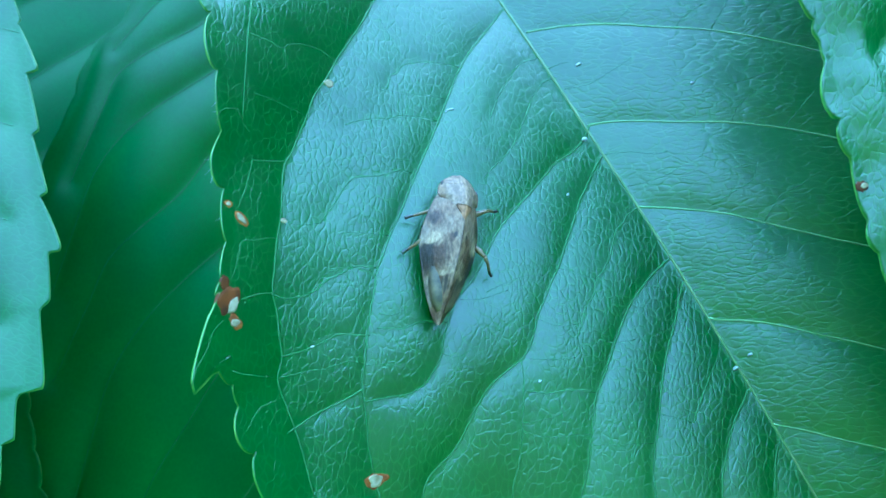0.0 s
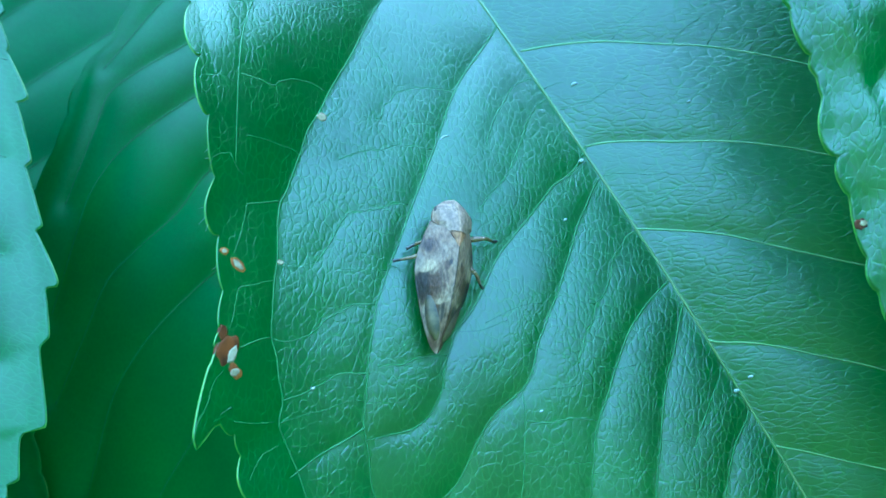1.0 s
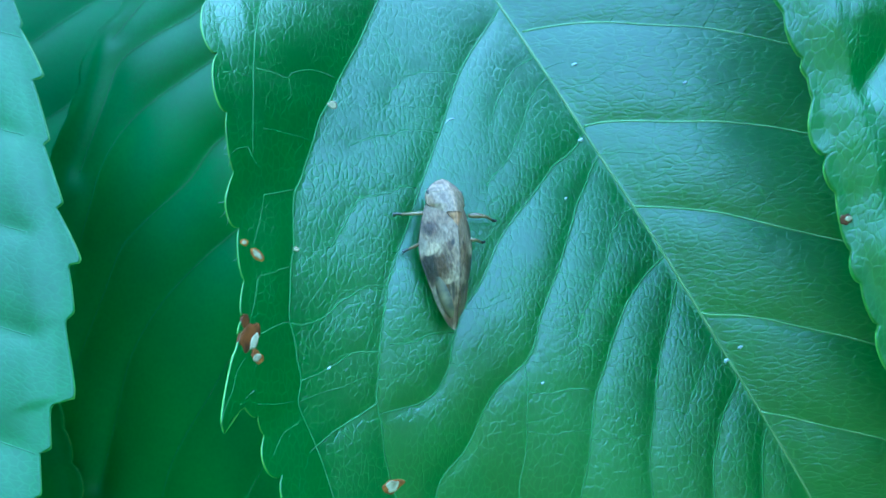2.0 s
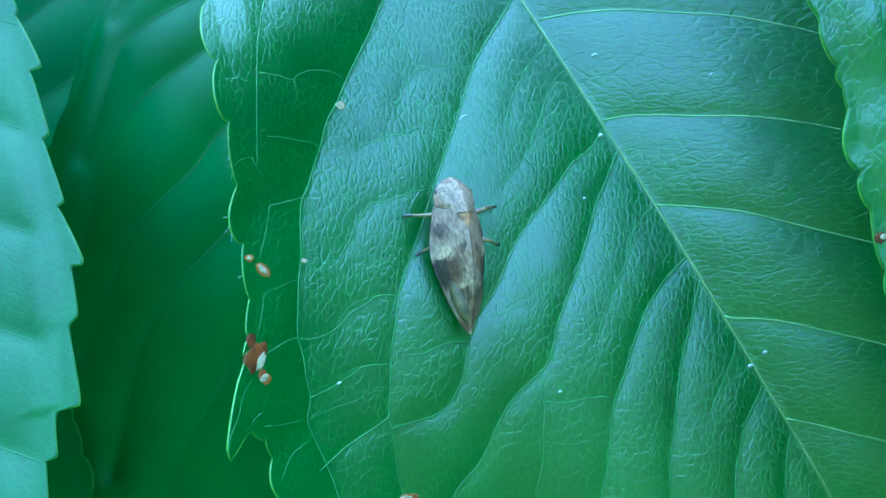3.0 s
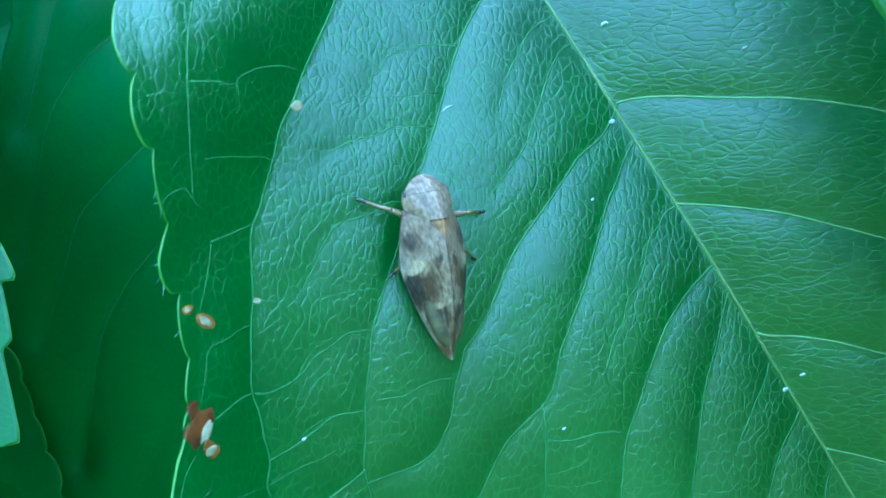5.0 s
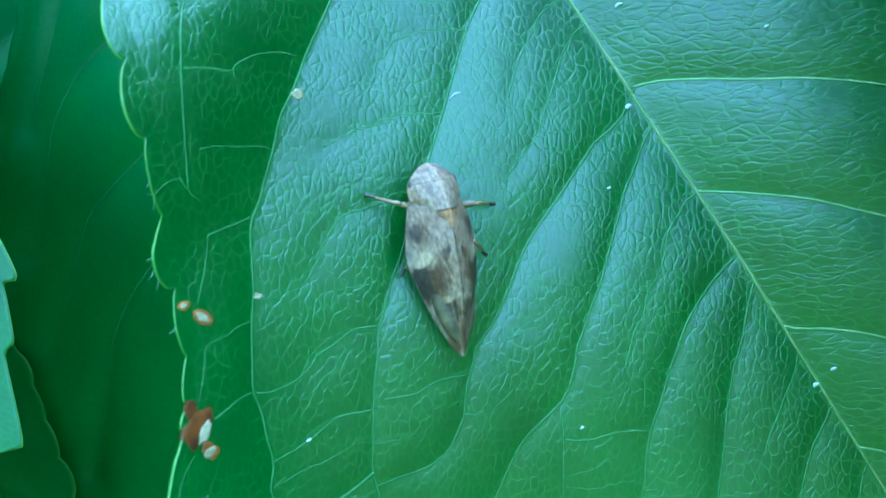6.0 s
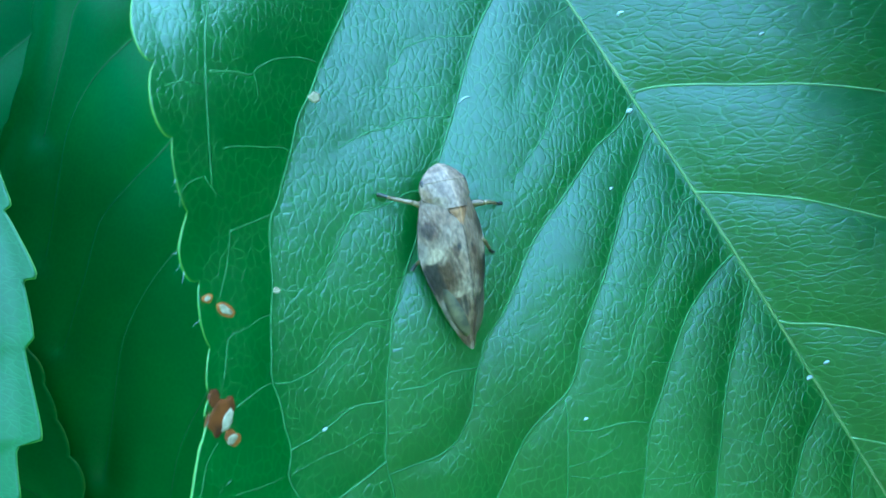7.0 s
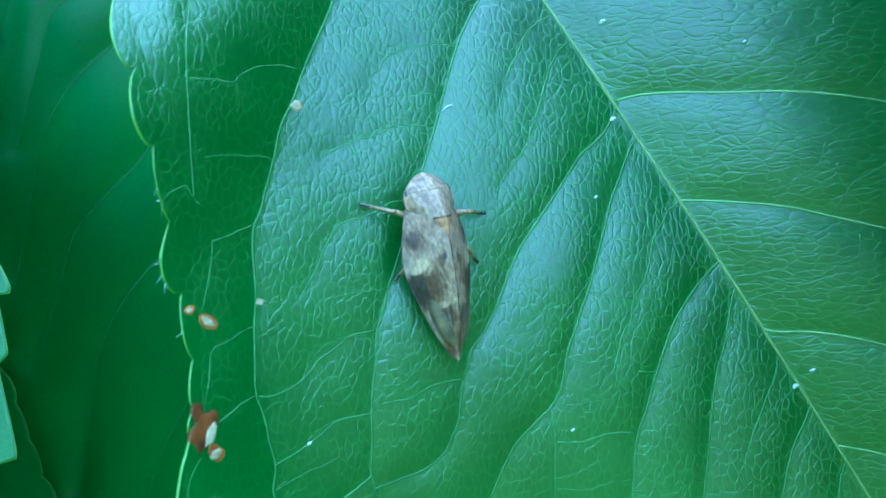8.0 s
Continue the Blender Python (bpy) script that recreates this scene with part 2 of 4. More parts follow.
def sampled(g, x, y, cell):
    """Values of a grid between its nodes, smooth to the second order."""
    fx, fy = np.clip(x / cell, 1, g.shape[1] - 3.001), np.clip(y / cell, 1, g.shape[0] - 3.001)
    ix, iy = fx.astype(int), fy.astype(int)
    tx, ty = fx - ix, fy - iy
    wx = ((1 - tx) ** 3 / 6, (3 * tx ** 3 - 6 * tx ** 2 + 4) / 6, (-3 * tx ** 3 + 3 * tx ** 2 + 3 * tx + 1) / 6, tx ** 3 / 6)
    wy = ((1 - ty) ** 3 / 6, (3 * ty ** 3 - 6 * ty ** 2 + 4) / 6, (-3 * ty ** 3 + 3 * ty ** 2 + 3 * ty + 1) / 6, ty ** 3 / 6)
    out = np.zeros_like(fx)
    for j in range(4):
        for i in range(4):
            out += wy[j] * wx[i] * g[iy + j - 1, ix + i - 1]
    return out


class Leaf:
    """Numbers of one leaf: x across, v down the midrib towards the tip, in mm."""

    def __init__(self, left, right, veins, base, notches_left=(), notches_right=(), tooth=0.7, puff=0.8, seed=1, fine=(-20, 34), step=0.25, cols=90, lobe=None, joins=(), folds=(), saw=False, reach=2.0, ladder=True, crumple=1.0, lean=0.55, cell=0.4):
        self.reach, self.crumple, self.cell = reach, crumple, cell
        self.saw, self.lean = saw, lean
        self.left, self.right, self.base, self.tooth, self.puff, self.seed = left, right, base, tooth, puff, seed
        self.notch = {-1: notches_left, 1: notches_right}
        self.fine, self.step, self.cols, self.lobe = fine, step, cols, lobe
        self.v0, self.v1 = left[0][0], left[-1][0]
        self.midrib = smooth_path([(0.0, v) for v in np.linspace(self.v0 + 1, self.v1 - 1, 12)], 1.5)
        self.veins = [smooth_path(p) for p in veins]
        self.folds = [smooth_path(p) for p in folds]
        self.joins = [smooth_path(p) for p in joins]
        self.cross = self.ladder() if ladder else []
        self.domes = self.inflate()

    def inflate(self):
        """The blade swells between its veins as a skin does that is sewn down along them: 0 at a vein, towards 1 in a wide panel."""
        self.x0 = min(k[1] for k in self.left) - 5
        wide, tall = max(k[1] for k in self.right) + 5 - self.x0, self.v1 - self.v0 + 4
        h = None
        for cell in (4 * self.cell, 2 * self.cell, self.cell):
            gx, gv = np.meshgrid(np.arange(0, wide, cell), np.arange(0, tall, cell))
            px, pv = (gx + self.x0).ravel(), (gv + self.v0 - 2).ravel()
            r = max(0.16, 0.6 * cell)
            d = np.minimum(nearest(px, pv, self.veins), np.abs(px))
            held = 40 * (0.16 / r) * np.exp(-(d / r) ** 2)
            for paths, hold in ((self.folds, 2.6), (self.joins, 0.7), (self.cross, 0.4)):
                if paths:
                    held = held + hold * (0.16 / r) * np.exp(-(nearest(px, pv, paths) / r) ** 2)
            held = held.reshape(gx.shape)
            k = 1 / self.reach ** 2
            if h is None:
                h = np.full(gx.shape, 0.5)
            else:
                h = sampled(h, gx.ravel(), gv.ravel(), 2 * cell).reshape(gx.shape)
            for _ in range(160):
                p = np.pad(h, 1, mode="edge")
                h = ((p[:-2, 1:-1] + p[2:, 1:-1] + p[1:-1, :-2] + p[1:-1, 2:]) / cell ** 2 + k) / (4 / cell ** 2 + k + held)
        return h

    def ladder(self):
        """The thinner veins that join neighbouring side veins."""
        rng = np.random.default_rng(self.seed + 50)
        out = []
        for side in (-1, 1):
            own = sorted([p for p in self.veins if np.sign(p[len(p) // 2, 0]) == side and abs(p[0, 0]) < 2], key=lambda p: p[0, 1])
            for a, b in zip(own[:-1], own[1:]):
                s = 2.5 + rng.uniform(0, 2)
                while s * 2.5 < len(a):
                    p = a[min(int(s * 2.5), len(a) - 1)]
                    d = np.linalg.norm(b - p, axis=1)
                    j = int(np.argmin(d))
                    if d[j] < 12 and 2 < j < len(b) - 1:
                        q = b[min(len(b) - 1, max(0, j + int(rng.integers(-3, 4))))]
                        n = np.array([-(q - p)[1], (q - p)[0]]) * rng.uniform(-0.14, 0.14)
                        n2 = np.array([-(q - p)[1], (q - p)[0]]) * rng.uniform(-0.14, 0.14)
                        out.append(smooth_path([p, p * 0.66 + q * 0.34 + n, p * 0.33 + q * 0.67 + n2, q], 0.5))
                        if d[j] > 4 and rng.random() < 0.7:
                            m = p * 0.5 + q * 0.5 + n
                            w = rng.uniform(1.5, 2.6) * (a[min(int(s * 2.5) + 3, len(a) - 1)] - p) / 1.2
                            out.append(smooth_path([m, m + w * 0.5 + n * 0.3, m + w], 0.5))
                    s += rng.uniform(2.0, 4.2)
        return out

    def margin(self, v, side):
        w = curve_through(self.left if side < 0 else self.right, v)
        n = np.asarray(self.notch[side], float)
        if len(n) < 2:
            n = np.arange(self.v0 + 4, self.v1 - 2, 3.3) + np.sin(np.arange(self.v0 + 4, self.v1 - 2, 3.3) * 1.7) * 0.5
        else:
            lead = np.arange(n[0] - 3.2, self.v0 + 3, -3.2)[::-1]
            tail = np.arange(n[-1] + 3.2, self.v1 - 3, 3.2)
            n = np.concatenate([lead, n, tail])
        i = np.clip(np.searchsorted(n, v) - 1, 0, len(n) - 2)
        p = np.clip((v - n[i]) / (n[i + 1] - n[i]), 0, 1)
        size = np.minimum(1.0, (n[i + 1] - n[i]) / 3.0) * (0.75 + 0.35 * np.sin(i * 2.4 + self.seed))
        bulge = (np.sin(np.pi * p ** 0.8).clip(0) ** 0.5 if not self.saw else np.minimum(p / 0.82, 1) ** 0.8 * np.clip((1 - p) / 0.1, 0, 1))
        w = w + side * self.tooth * size * bulge * ((v > n[0]) & (v < n[-1])) * (1 if not self.lobe or side > 0 else (v < self.lobe[0]) | (v > self.lobe[1]))
        if self.lobe and side < 0:
            a, b, out = self.lobe
            q = np.clip((v - a) / (b - a), 0, 1)
            w = w - np.where((q > 0) & (q < 1), out * np.minimum(q / 0.72, 1.0) ** 0.85 * np.clip((1 - q) / 0.1, 0, 1) ** 0.6, 0)   # a torn lobe that points to the tip
        return w

    def droop(self, out):
        return self.lean * np.clip(out, 0, 0.9) + 0.6 * np.clip(out - 1.1, 0, 3)

    def height(self, x, v):
        x, v = np.asarray(x, float), np.asarray(v, float)
        edge = np.minimum(1, np.minimum(x - curve_through(self.left, v), curve_through(self.right, v) - x) / 2.5).clip(0.2, 1)
        z = self.base(x, v) + self.puff * (edge * 1.35 * sampled(self.domes, x - self.x0, v - self.v0 + 2, self.cell) - 0.45)
        z += self.crumple * (0.010 * waves(x, v, self.seed, 5.0) + 0.004 * waves(x, v, self.seed + 9, 2.1)) + 0.12 * waves(x, v, self.seed + 4, 16.0)
        return z

    def place(self, path, lift=0.0):
        return np.stack([path[:, 0], -path[:, 1], self.height(path[:, 0], path[:, 1]) + lift], 1) * MM


LEAVES = []


def build_leaf(leaf, matrix, label, mat, net=True, rim=0.08, midrib=0.09, category="leaf"):
    thing = tagged(new("leaf"), label, category, group="leaves of the shrub")
    thing.matrix_world = matrix
    a, b = leaf.fine
    vs = np.concatenate([np.arange(leaf.v0, a, 0.9), np.arange(a, b, leaf.step), np.arange(b, leaf.v1 + 0.01, 0.9)])
    vs[-1] = leaf.v1
    t = np.linspace(0, 1, leaf.cols)
    t = np.concatenate([-(1 - (1 - t[::-1]) ** 1.15)[:-1], 1 - (1 - t) ** 1.15])
    wl, wr = leaf.margin(vs, -1), leaf.margin(vs, 1)
    x = np.where(t[None, :] < 0, -t[None, :] * wl[:, None], t[None, :] * wr[:, None])
    v = np.repeat(vs[:, None], len(t), 1)
    rest = np.where(t[None, :] < 0, -curve_through(leaf.left, vs)[:, None], curve_through(leaf.right, vs)[:, None])
    v = v + leaf.droop(np.abs(x) - rest)   # teeth point towards the tip
    z = leaf.height(x.ravel(), v.ravel())
    top = np.stack([x.ravel(), -v.ravel(), z], 1)
    low = top - (0, 0, 0.22)
    rows, cols = len(vs), len(t)
    n = rows * cols
    faces = [grid_faces(rows, cols, 0, True), grid_faces(rows, cols, n)]
    for k in (0, cols - 1):
        i = np.arange(rows - 1) * cols + k
        q = np.stack([i, i + cols, i + cols + n, i + n], 1)
        faces.append(q if k else q[:, ::-1])
    mesh_object("blade", np.vstack([top, low]) * MM, np.vstack(faces), mat, thing)
    mid = leaf.midrib[(leaf.midrib[:, 1] > a - 30) & (leaf.midrib[:, 1] < b + 30)]
    mid = smooth_path(mid, 0.5)
    vv, ff = tube(leaf.place(mid, 0.02), np.linspace(1.25, 0.7, len(mid)) * midrib * MM, 8, 0.6)
    mesh_object("midrib", vv, ff, VEIN, thing, "pale yellow-green midrib")
    for p in leaf.veins:
        right = p[len(p) // 2, 0] > 0
        wid = 0.054 if right else 0.048
        vv, ff = tube(leaf.place(p, 0.015), np.linspace(1.3, 0.7, len(p)) * wid * MM, 6, 0.6)
        mesh_object("side_vein", vv, ff, SIDE_VEIN if right and net else VEINLET, thing)
    for p in leaf.folds:
        vv, ff = tube(leaf.place(p, -0.004), np.full(len(p), 0.04 * MM), 6, 0.6)
        mesh_object("side_vein", vv, ff, VEINLET, thing)
    for p in leaf.joins:
        vv, ff = tube(leaf.place(p, -0.01), np.full(len(p), 0.03 * MM), 6, 0.6)
        mesh_object("joining_vein", vv, ff, VEINLET, thing)
    if net and leaf.cross:
        vv, ff = joined([tube(leaf.place(p, 0.0), np.full(len(p), 0.028 * MM), 5, 0.6) for p in leaf.cross])
        tagged(mesh_object("vein_net", vv, ff, VEINLET, thing), kind="stuff")
    for side, w in ((-1, wl), (1, wr)):
        keep = (vs > a - 4) & (vs < b + 4)
        out = np.abs(w - curve_through(leaf.left if side < 0 else leaf.right, vs))[keep]
        path = np.stack([w[keep], vs[keep] + leaf.droop(out)], 1)
        out = out / leaf.tooth
        vv, ff = tube(leaf.place(path, -0.1), rim * MM * np.clip(0.35 + 0.6 * out, 0.35, 0.95), 6)
        mesh_object("leaf_margin", vv, ff, RIM_GLOW, thing, "thin toothed rim, coloured yellow-green for light through the edge")
    LEAVES.append((thing, leaf))
    return thing


# ---- the ground far below ----
vv = [(-900, -900, 0), (900, -900, 0), (900, 900, 0), (-900, 900, 0)]
tagged(mesh_object("ground", vv, [(0, 1, 2, 3)], SOIL), "grassy ground far under the shrub", "ground", kind="structure")


# ---- an added, unseen ring closes the place and screens the low sky ----
ha, hz = np.meshgrid(np.linspace(0, 2 * math.pi, 181), np.linspace(0, 1, 24))
top_at = 6.8 + 0.35 * np.sin(5 * ha + 1) + 0.2 * np.sin(13 * ha) + 0.1 * np.sin(37 * ha + 2) - 0.9 * np.sin(ha) ** 2   # lower on both sides, so more sky brightens the blade
hr = 5.0 + 0.25 * waves(ha * 5, hz * 3, 77, 0.8) + 0.15 * waves(ha * 5, hz * 3, 78, 0.3) + 0.9 * hz ** 3
hv = np.stack([(hr * np.sin(ha)).ravel(), (hr * np.cos(ha)).ravel(), (hz * top_at).ravel()], 1)
ho = hv * (1.25, 1.25, 1.0)
hf = [grid_faces(24, 181, 0), grid_faces(24, 181, len(hv), True)]
hi = 23 * 181 + np.arange(180)
hf.append(np.stack([hi, hi + 1, hi + 1 + len(hv), hi + len(hv)], 1))
tagged(mesh_object("backdrop", np.vstack([hv, ho]), np.vstack(hf), SKY_SCREEN), "unseen dark green ring added to screen the low sky", "trees", kind="structure")


# ---- the leaf on which the insect sits ----
FOLD = [(-30, 8), (-20, -3), (-14.8, -8.5), (-12.7, -11.6), (-9.4, -16.6), (-4.8, -22.4), (-1.6, -24.3), (2.6, -26.4), (5.7, -27.8), (8.4, -29.1), (14, -29.5), (40, -30)]


def main_base(x, v):
    """The blade folds up along its midrib, and again along a side vein towards the outer edge."""
    b = np.clip(v, -22, 30)
    q = np.clip(curve_through(FOLD, v) - x, -40, 21)
    h = 0.5 * (q + np.sqrt(q * q + 12.0))
    r = 0.5 * (x + np.sqrt(x * x + 0.3))
    a = np.maximum(x, -34)
    k = 0.5 * (1.0 - b + np.sqrt((b - 1.0) ** 2 + 4))   # the outer fold opens towards the stalk
    return (-2.98 + 0.0651 * a + 0.1917 * b + 0.0031 * a * a + 0.00963 * a * b - 0.0017 * b * b
            + 0.4735 * r - 0.00344 * r * b - 0.00107 * r * r + 0.6564 * h + 0.01477 * h * b - 0.0108 * h * k
            - 0.0035 * np.clip(b - 3, 0, 20) ** 2 * np.clip((-a - 9) / 10, 0, 1) ** 2)   # the broad half hangs towards the tip


LEFT_VEINS_A = [   # side veins on the broad half
    [(0, -19.5), (-4.8, -17), (-8.6, -14.9), (-12.2, -12.3), (-15.1, -10.4), (-16.7, -9.2), (-18, -8.4), (-19.2, -7.2), (-20.4, -6.1), (-21.5, -5.1), (-22.1, -4.7), (-23.2, -3), (-23.9, -1.7), (-24.9, -0.3), (-25.8, 1.2), (-26.6, 2.6), (-26.8, 3.7), (-27.2, 4.8), (-27.6, 6.2), (-28.5, 7.5), (-28.6, 10.3), (-29.1, 14.3)],
    [(0, -10.8), (-2, -9.7), (-5.6, -7.8), (-10, -4.2), (-12.2, -2.4), (-14.4, -0.6), (-16, 0.8), (-17.4, 1.9), (-18.6, 3), (-19.3, 3.6), (-20.2, 4.9), (-21, 5.9), (-21.8, 7.1), (-22.6, 8.5), (-23.5, 9.9), (-23.9, 11.4), (-24.6, 13.3), (-25.2, 17), (-25.6, 21.2)],
]
LEFT_VEINS_B = [   # side veins on the broad half
    [(0.3, 0.2), (-0.2, 0.6), (-1.9, 1.4), (-3.4, 1.6), (-4.4, 2), (-6.3, 2.8), (-8.3, 3.6), (-9.9, 4.3), (-11.4, 5.3), (-12.8, 6.3), (-14.1, 7), (-15.2, 7.4), (-15.9, 8.1), (-16.5, 8.6), (-17.3, 9.5), (-17.8, 10.2), (-18.7, 10.9), (-19.6, 11.4), (-20.6, 11.5), (-22.3, 11.1), (-23.8, 10.7)],
    [(-0.1, 2.6), (-0.4, 2.7), (-1.2, 3.2), (-2.3, 4), (-3.5, 4.8), (-4.5, 5.7), (-5.8, 6.8), (-6.6, 7.5), (-7.5, 8.3), (-8.5, 9), (-9.6, 9.9), (-10.4, 10.5), (-11.3, 11.5), (-12, 12.2), (-12.9, 12.7), (-13.9, 12.9), (-15.6, 13.3), (-16.7, 13.9), (-18.2, 15), (-19.3, 15.8), (-21.9, 16.8), (-23.8, 19.9)],
]
LEFT_VEINS_C = [   # side veins on the broad half
    [(-0.1, 11.1), (-0.9, 11.3), (-1.9, 11.6), (-3.1, 12.1), (-4.3, 12.7), (-5, 13.2), (-5.5, 13.6), (-6.6, 14.5), (-7.6, 15.4), (-8.4, 16.1), (-9.4, 16.9), (-10.3, 18), (-11, 19.1), (-12.1, 20.7), (-14.1, 23.4), (-15.3, 28.1)],
    [(-0.1, 12.9), (-0.7, 13.5), (-1.6, 14.5), (-2.5, 15.5), (-3.5, 16.4), (-4.6, 17.7), (-5.6, 19), (-6.6, 20.4), (-7.6, 21.7), (-8.5, 23.1), (-9.7, 26), (-11.1, 30.2)],
    [(0, 21.1), (-0.9, 21.8), (-1.8, 22.4), (-2.7, 23.2), (-3.6, 24.2), (-4.7, 25.5), (-6.6, 29.5), (-8.4, 33.9)],
    [(0.1, 24.9), (-0.6, 25.5), (-1.8, 27.3), (-3.4, 30.5), (-5, 34.2)],
    [(-23.5, 10), (-25, 10.1), (-26.7, 10.1), (-28.4, 10.3), (-29.2, 10.4)],
]
RIGHT_VEINS_A = [   # side veins on the other half
    [(0.3, -8.3), (1.2, -8), (2.7, -7.4), (4.9, -6.2), (7.4, -4.3), (10.1, -2.2), (12.2, 0), (13.9, 2.1), (14.5, 2.9), (18, 5.9), (23, 12)],
    [(0.2, 0.1), (0.9, 0.3), (1.4, 0.5), (2.8, 1.3), (5, 2.8), (7.3, 4.3), (9.8, 6.4), (11.4, 8.1), (12.5, 9.4), (16.3, 13.6), (22, 20.5)],
    [(0, 6.9), (0.9, 7.5), (2, 8.3), (4.2, 10.1), (5.5, 11.5), (8.1, 14.4), (10.3, 16.9), (13.2, 21.8), (17, 28)],
    [(0, 15.8), (0.4, 16.2), (1.8, 17.1), (3, 18.1), (4.7, 19.9), (6.6, 21.9), (7.9, 23.5), (10.6, 27.7)],
    [(0, 23.9), (1.3, 25.1), (2.8, 26.7), (4.2, 28.1), (5.2, 29.2), (7.5, 33)],
]
RIGHT_VEINS_B = [   # side veins on the other half
    [(0, -17), (1.3, -15.6), (6, -12.2), (12.4, -7.1), (19.3, -1.1)],
    [(0, -26), (2.5, -24.4), (7, -20.5), (12, -15.6), (18.2, -10.2)],
]
LEFT_FOLDS_A = [   # thinner veins along which the blade still folds
    [(0, 7), (-0.8, 7), (-1.5, 7.4), (-2.5, 7.8), (-3.2, 8.5), (-3.9, 9.2), (-4.7, 9.8), (-5.5, 10.1), (-6, 10.6), (-6.4, 11.1), (-7.1, 11.4), (-7.9, 12.1), (-8.8, 13)],
    [(-12.9, 12.6), (-13.2, 13.3), (-13.6, 14.2), (-14.4, 15.6), (-15.8, 18.1), (-17.3, 20.2), (-18.7, 25.8)],
    [(-0.2, 17.8), (-0.9, 18.5), (-2, 19.3), (-3.1, 20.2), (-3.8, 20.7), (-4.6, 21.5)],
    [(0.2, -4.2), (-0.6, -4.2), (-1.7, -3.8), (-2.4, -3.4), (-3.5, -2.5), (-4.5, -1.7), (-5.2, -1.2), (-6.1, -0.5), (-7, -0.1), (-8.2, 0.3), (-9.2, 0.8)],
    [(-0.1, -6.1), (-1.5, -6.1), (-2.3, -5.9), (-3.1, -5.4), (-3.8, -5), (-4.5, -4.6), (-5.4, -3.9), (-6.4, -3)],
]
LEFT_FOLDS_B = [   # thinner veins along which the blade still folds
    [(0, -29), (-9.6, -22.6), (-14.4, -19.1), (-17.7, -17.2), (-19.9, -15), (-21.1, -13.3), (-22.8, -10.3), (-24.2, -7.6)],
    [(-24.5, -5.2), (-23.4, -5), (-22.1, -4.8)],
    [(-26.6, 2.6), (-27.5, 2.4), (-28.2, 2.4), (-28.9, 2.4)],
    [(-26.5, 2.7), (-26, 3.1), (-25.2, 3.3), (-24.4, 3.4), (-23.6, 3.3), (-22.7, 3), (-21.9, 3), (-20.7, 2.9), (-19.9, 3.2), (-19.3, 3.5)],
    [(-27.7, 6.2), (-26.9, 6.3), (-26.2, 6.4), (-25.5, 6.4), (-24.7, 6.4), (-24, 6.3), (-23.3, 6.4), (-22.7, 6.7), (-21.9, 7.1)],
    [(-13.9, -1.4), (-14.8, -1.9), (-15.8, -1.9), (-16.8, -2.1), (-18, -2.4), (-19, -2), (-20.2, -1.2), (-21.1, -0.7), (-21.6, -0.4)],
]
LEFT_FOLDS_C = [   # thinner veins along which the blade still folds
    [(-10.2, -4.2), (-11.4, -4.9), (-12, -5.1), (-12.7, -5.4), (-13.5, -5.4), (-14.2, -5.6), (-14.8, -5.8), (-16.1, -5.9), (-16.9, -5.9)],
    [(-6.2, -7.3), (-7, -7.8), (-8.1, -8.3), (-8.9, -8.6), (-9.7, -8.7), (-10.4, -8.8), (-11, -8.5), (-11.3, -8.3), (-11.8, -8.3), (-12.3, -7.7), (-12.6, -7.5), (-13, -7.6)],
    [(-21.4, -12.5), (-20.1, -11.9), (-19.3, -11.4), (-18.9, -11.6), (-17.9, -11.6), (-17.1, -11.4), (-16.3, -11.1), (-15.5, -10.5)],
    [(-21, 7), (-20.1, 7.4), (-19.4, 7.7), (-18.6, 7.7), (-17.7, 7.9), (-16.5, 8.5)],
    [(-13.7, 14.6), (-12.5, 15.4), (-11.5, 15.7), (-10.7, 16), (-9.5, 16.8)],
]
JOINS_A = [   # joining veins
    [(-19.2, -11.4), (-19.4, -10.8), (-19.7, -10.2), (-20, -10.1)],
    [(-22.7, -8.9), (-22.1, -8.7), (-20.7, -8), (-19.5, -7.3), (-19.3, -6.9)],
    [(-13, -7.6), (-12, -7), (-11.1, -6.6), (-10.2, -6.2), (-8.8, -5.6)],
    [(-14.8, -5.8), (-15.3, -4.9), (-15.7, -4)],
    [(-17.5, 1.9), (-18.4, 1.5), (-19.2, 1.1), (-20, 0.8), (-20.8, 0.6)],
    [(-21.6, -0.4), (-22.6, -0.6), (-23.2, -0.8), (-23.8, -1.3)],
    [(-28.3, 7.3), (-27.6, 7.4), (-26.3, 7.6), (-25.3, 7.9), (-24.2, 8), (-23.5, 8.1), (-22.8, 8.6)],
    [(-25.3, 5.1), (-24.6, 4.9), (-23.8, 4.3), (-23.1, 4.1), (-22.6, 4.1), (-21.9, 3.8), (-21.5, 3.5)],
    [(-20.5, 6.2), (-19.5, 6.7), (-18.7, 6.6), (-17.3, 6.2), (-16.6, 5.7)],
]
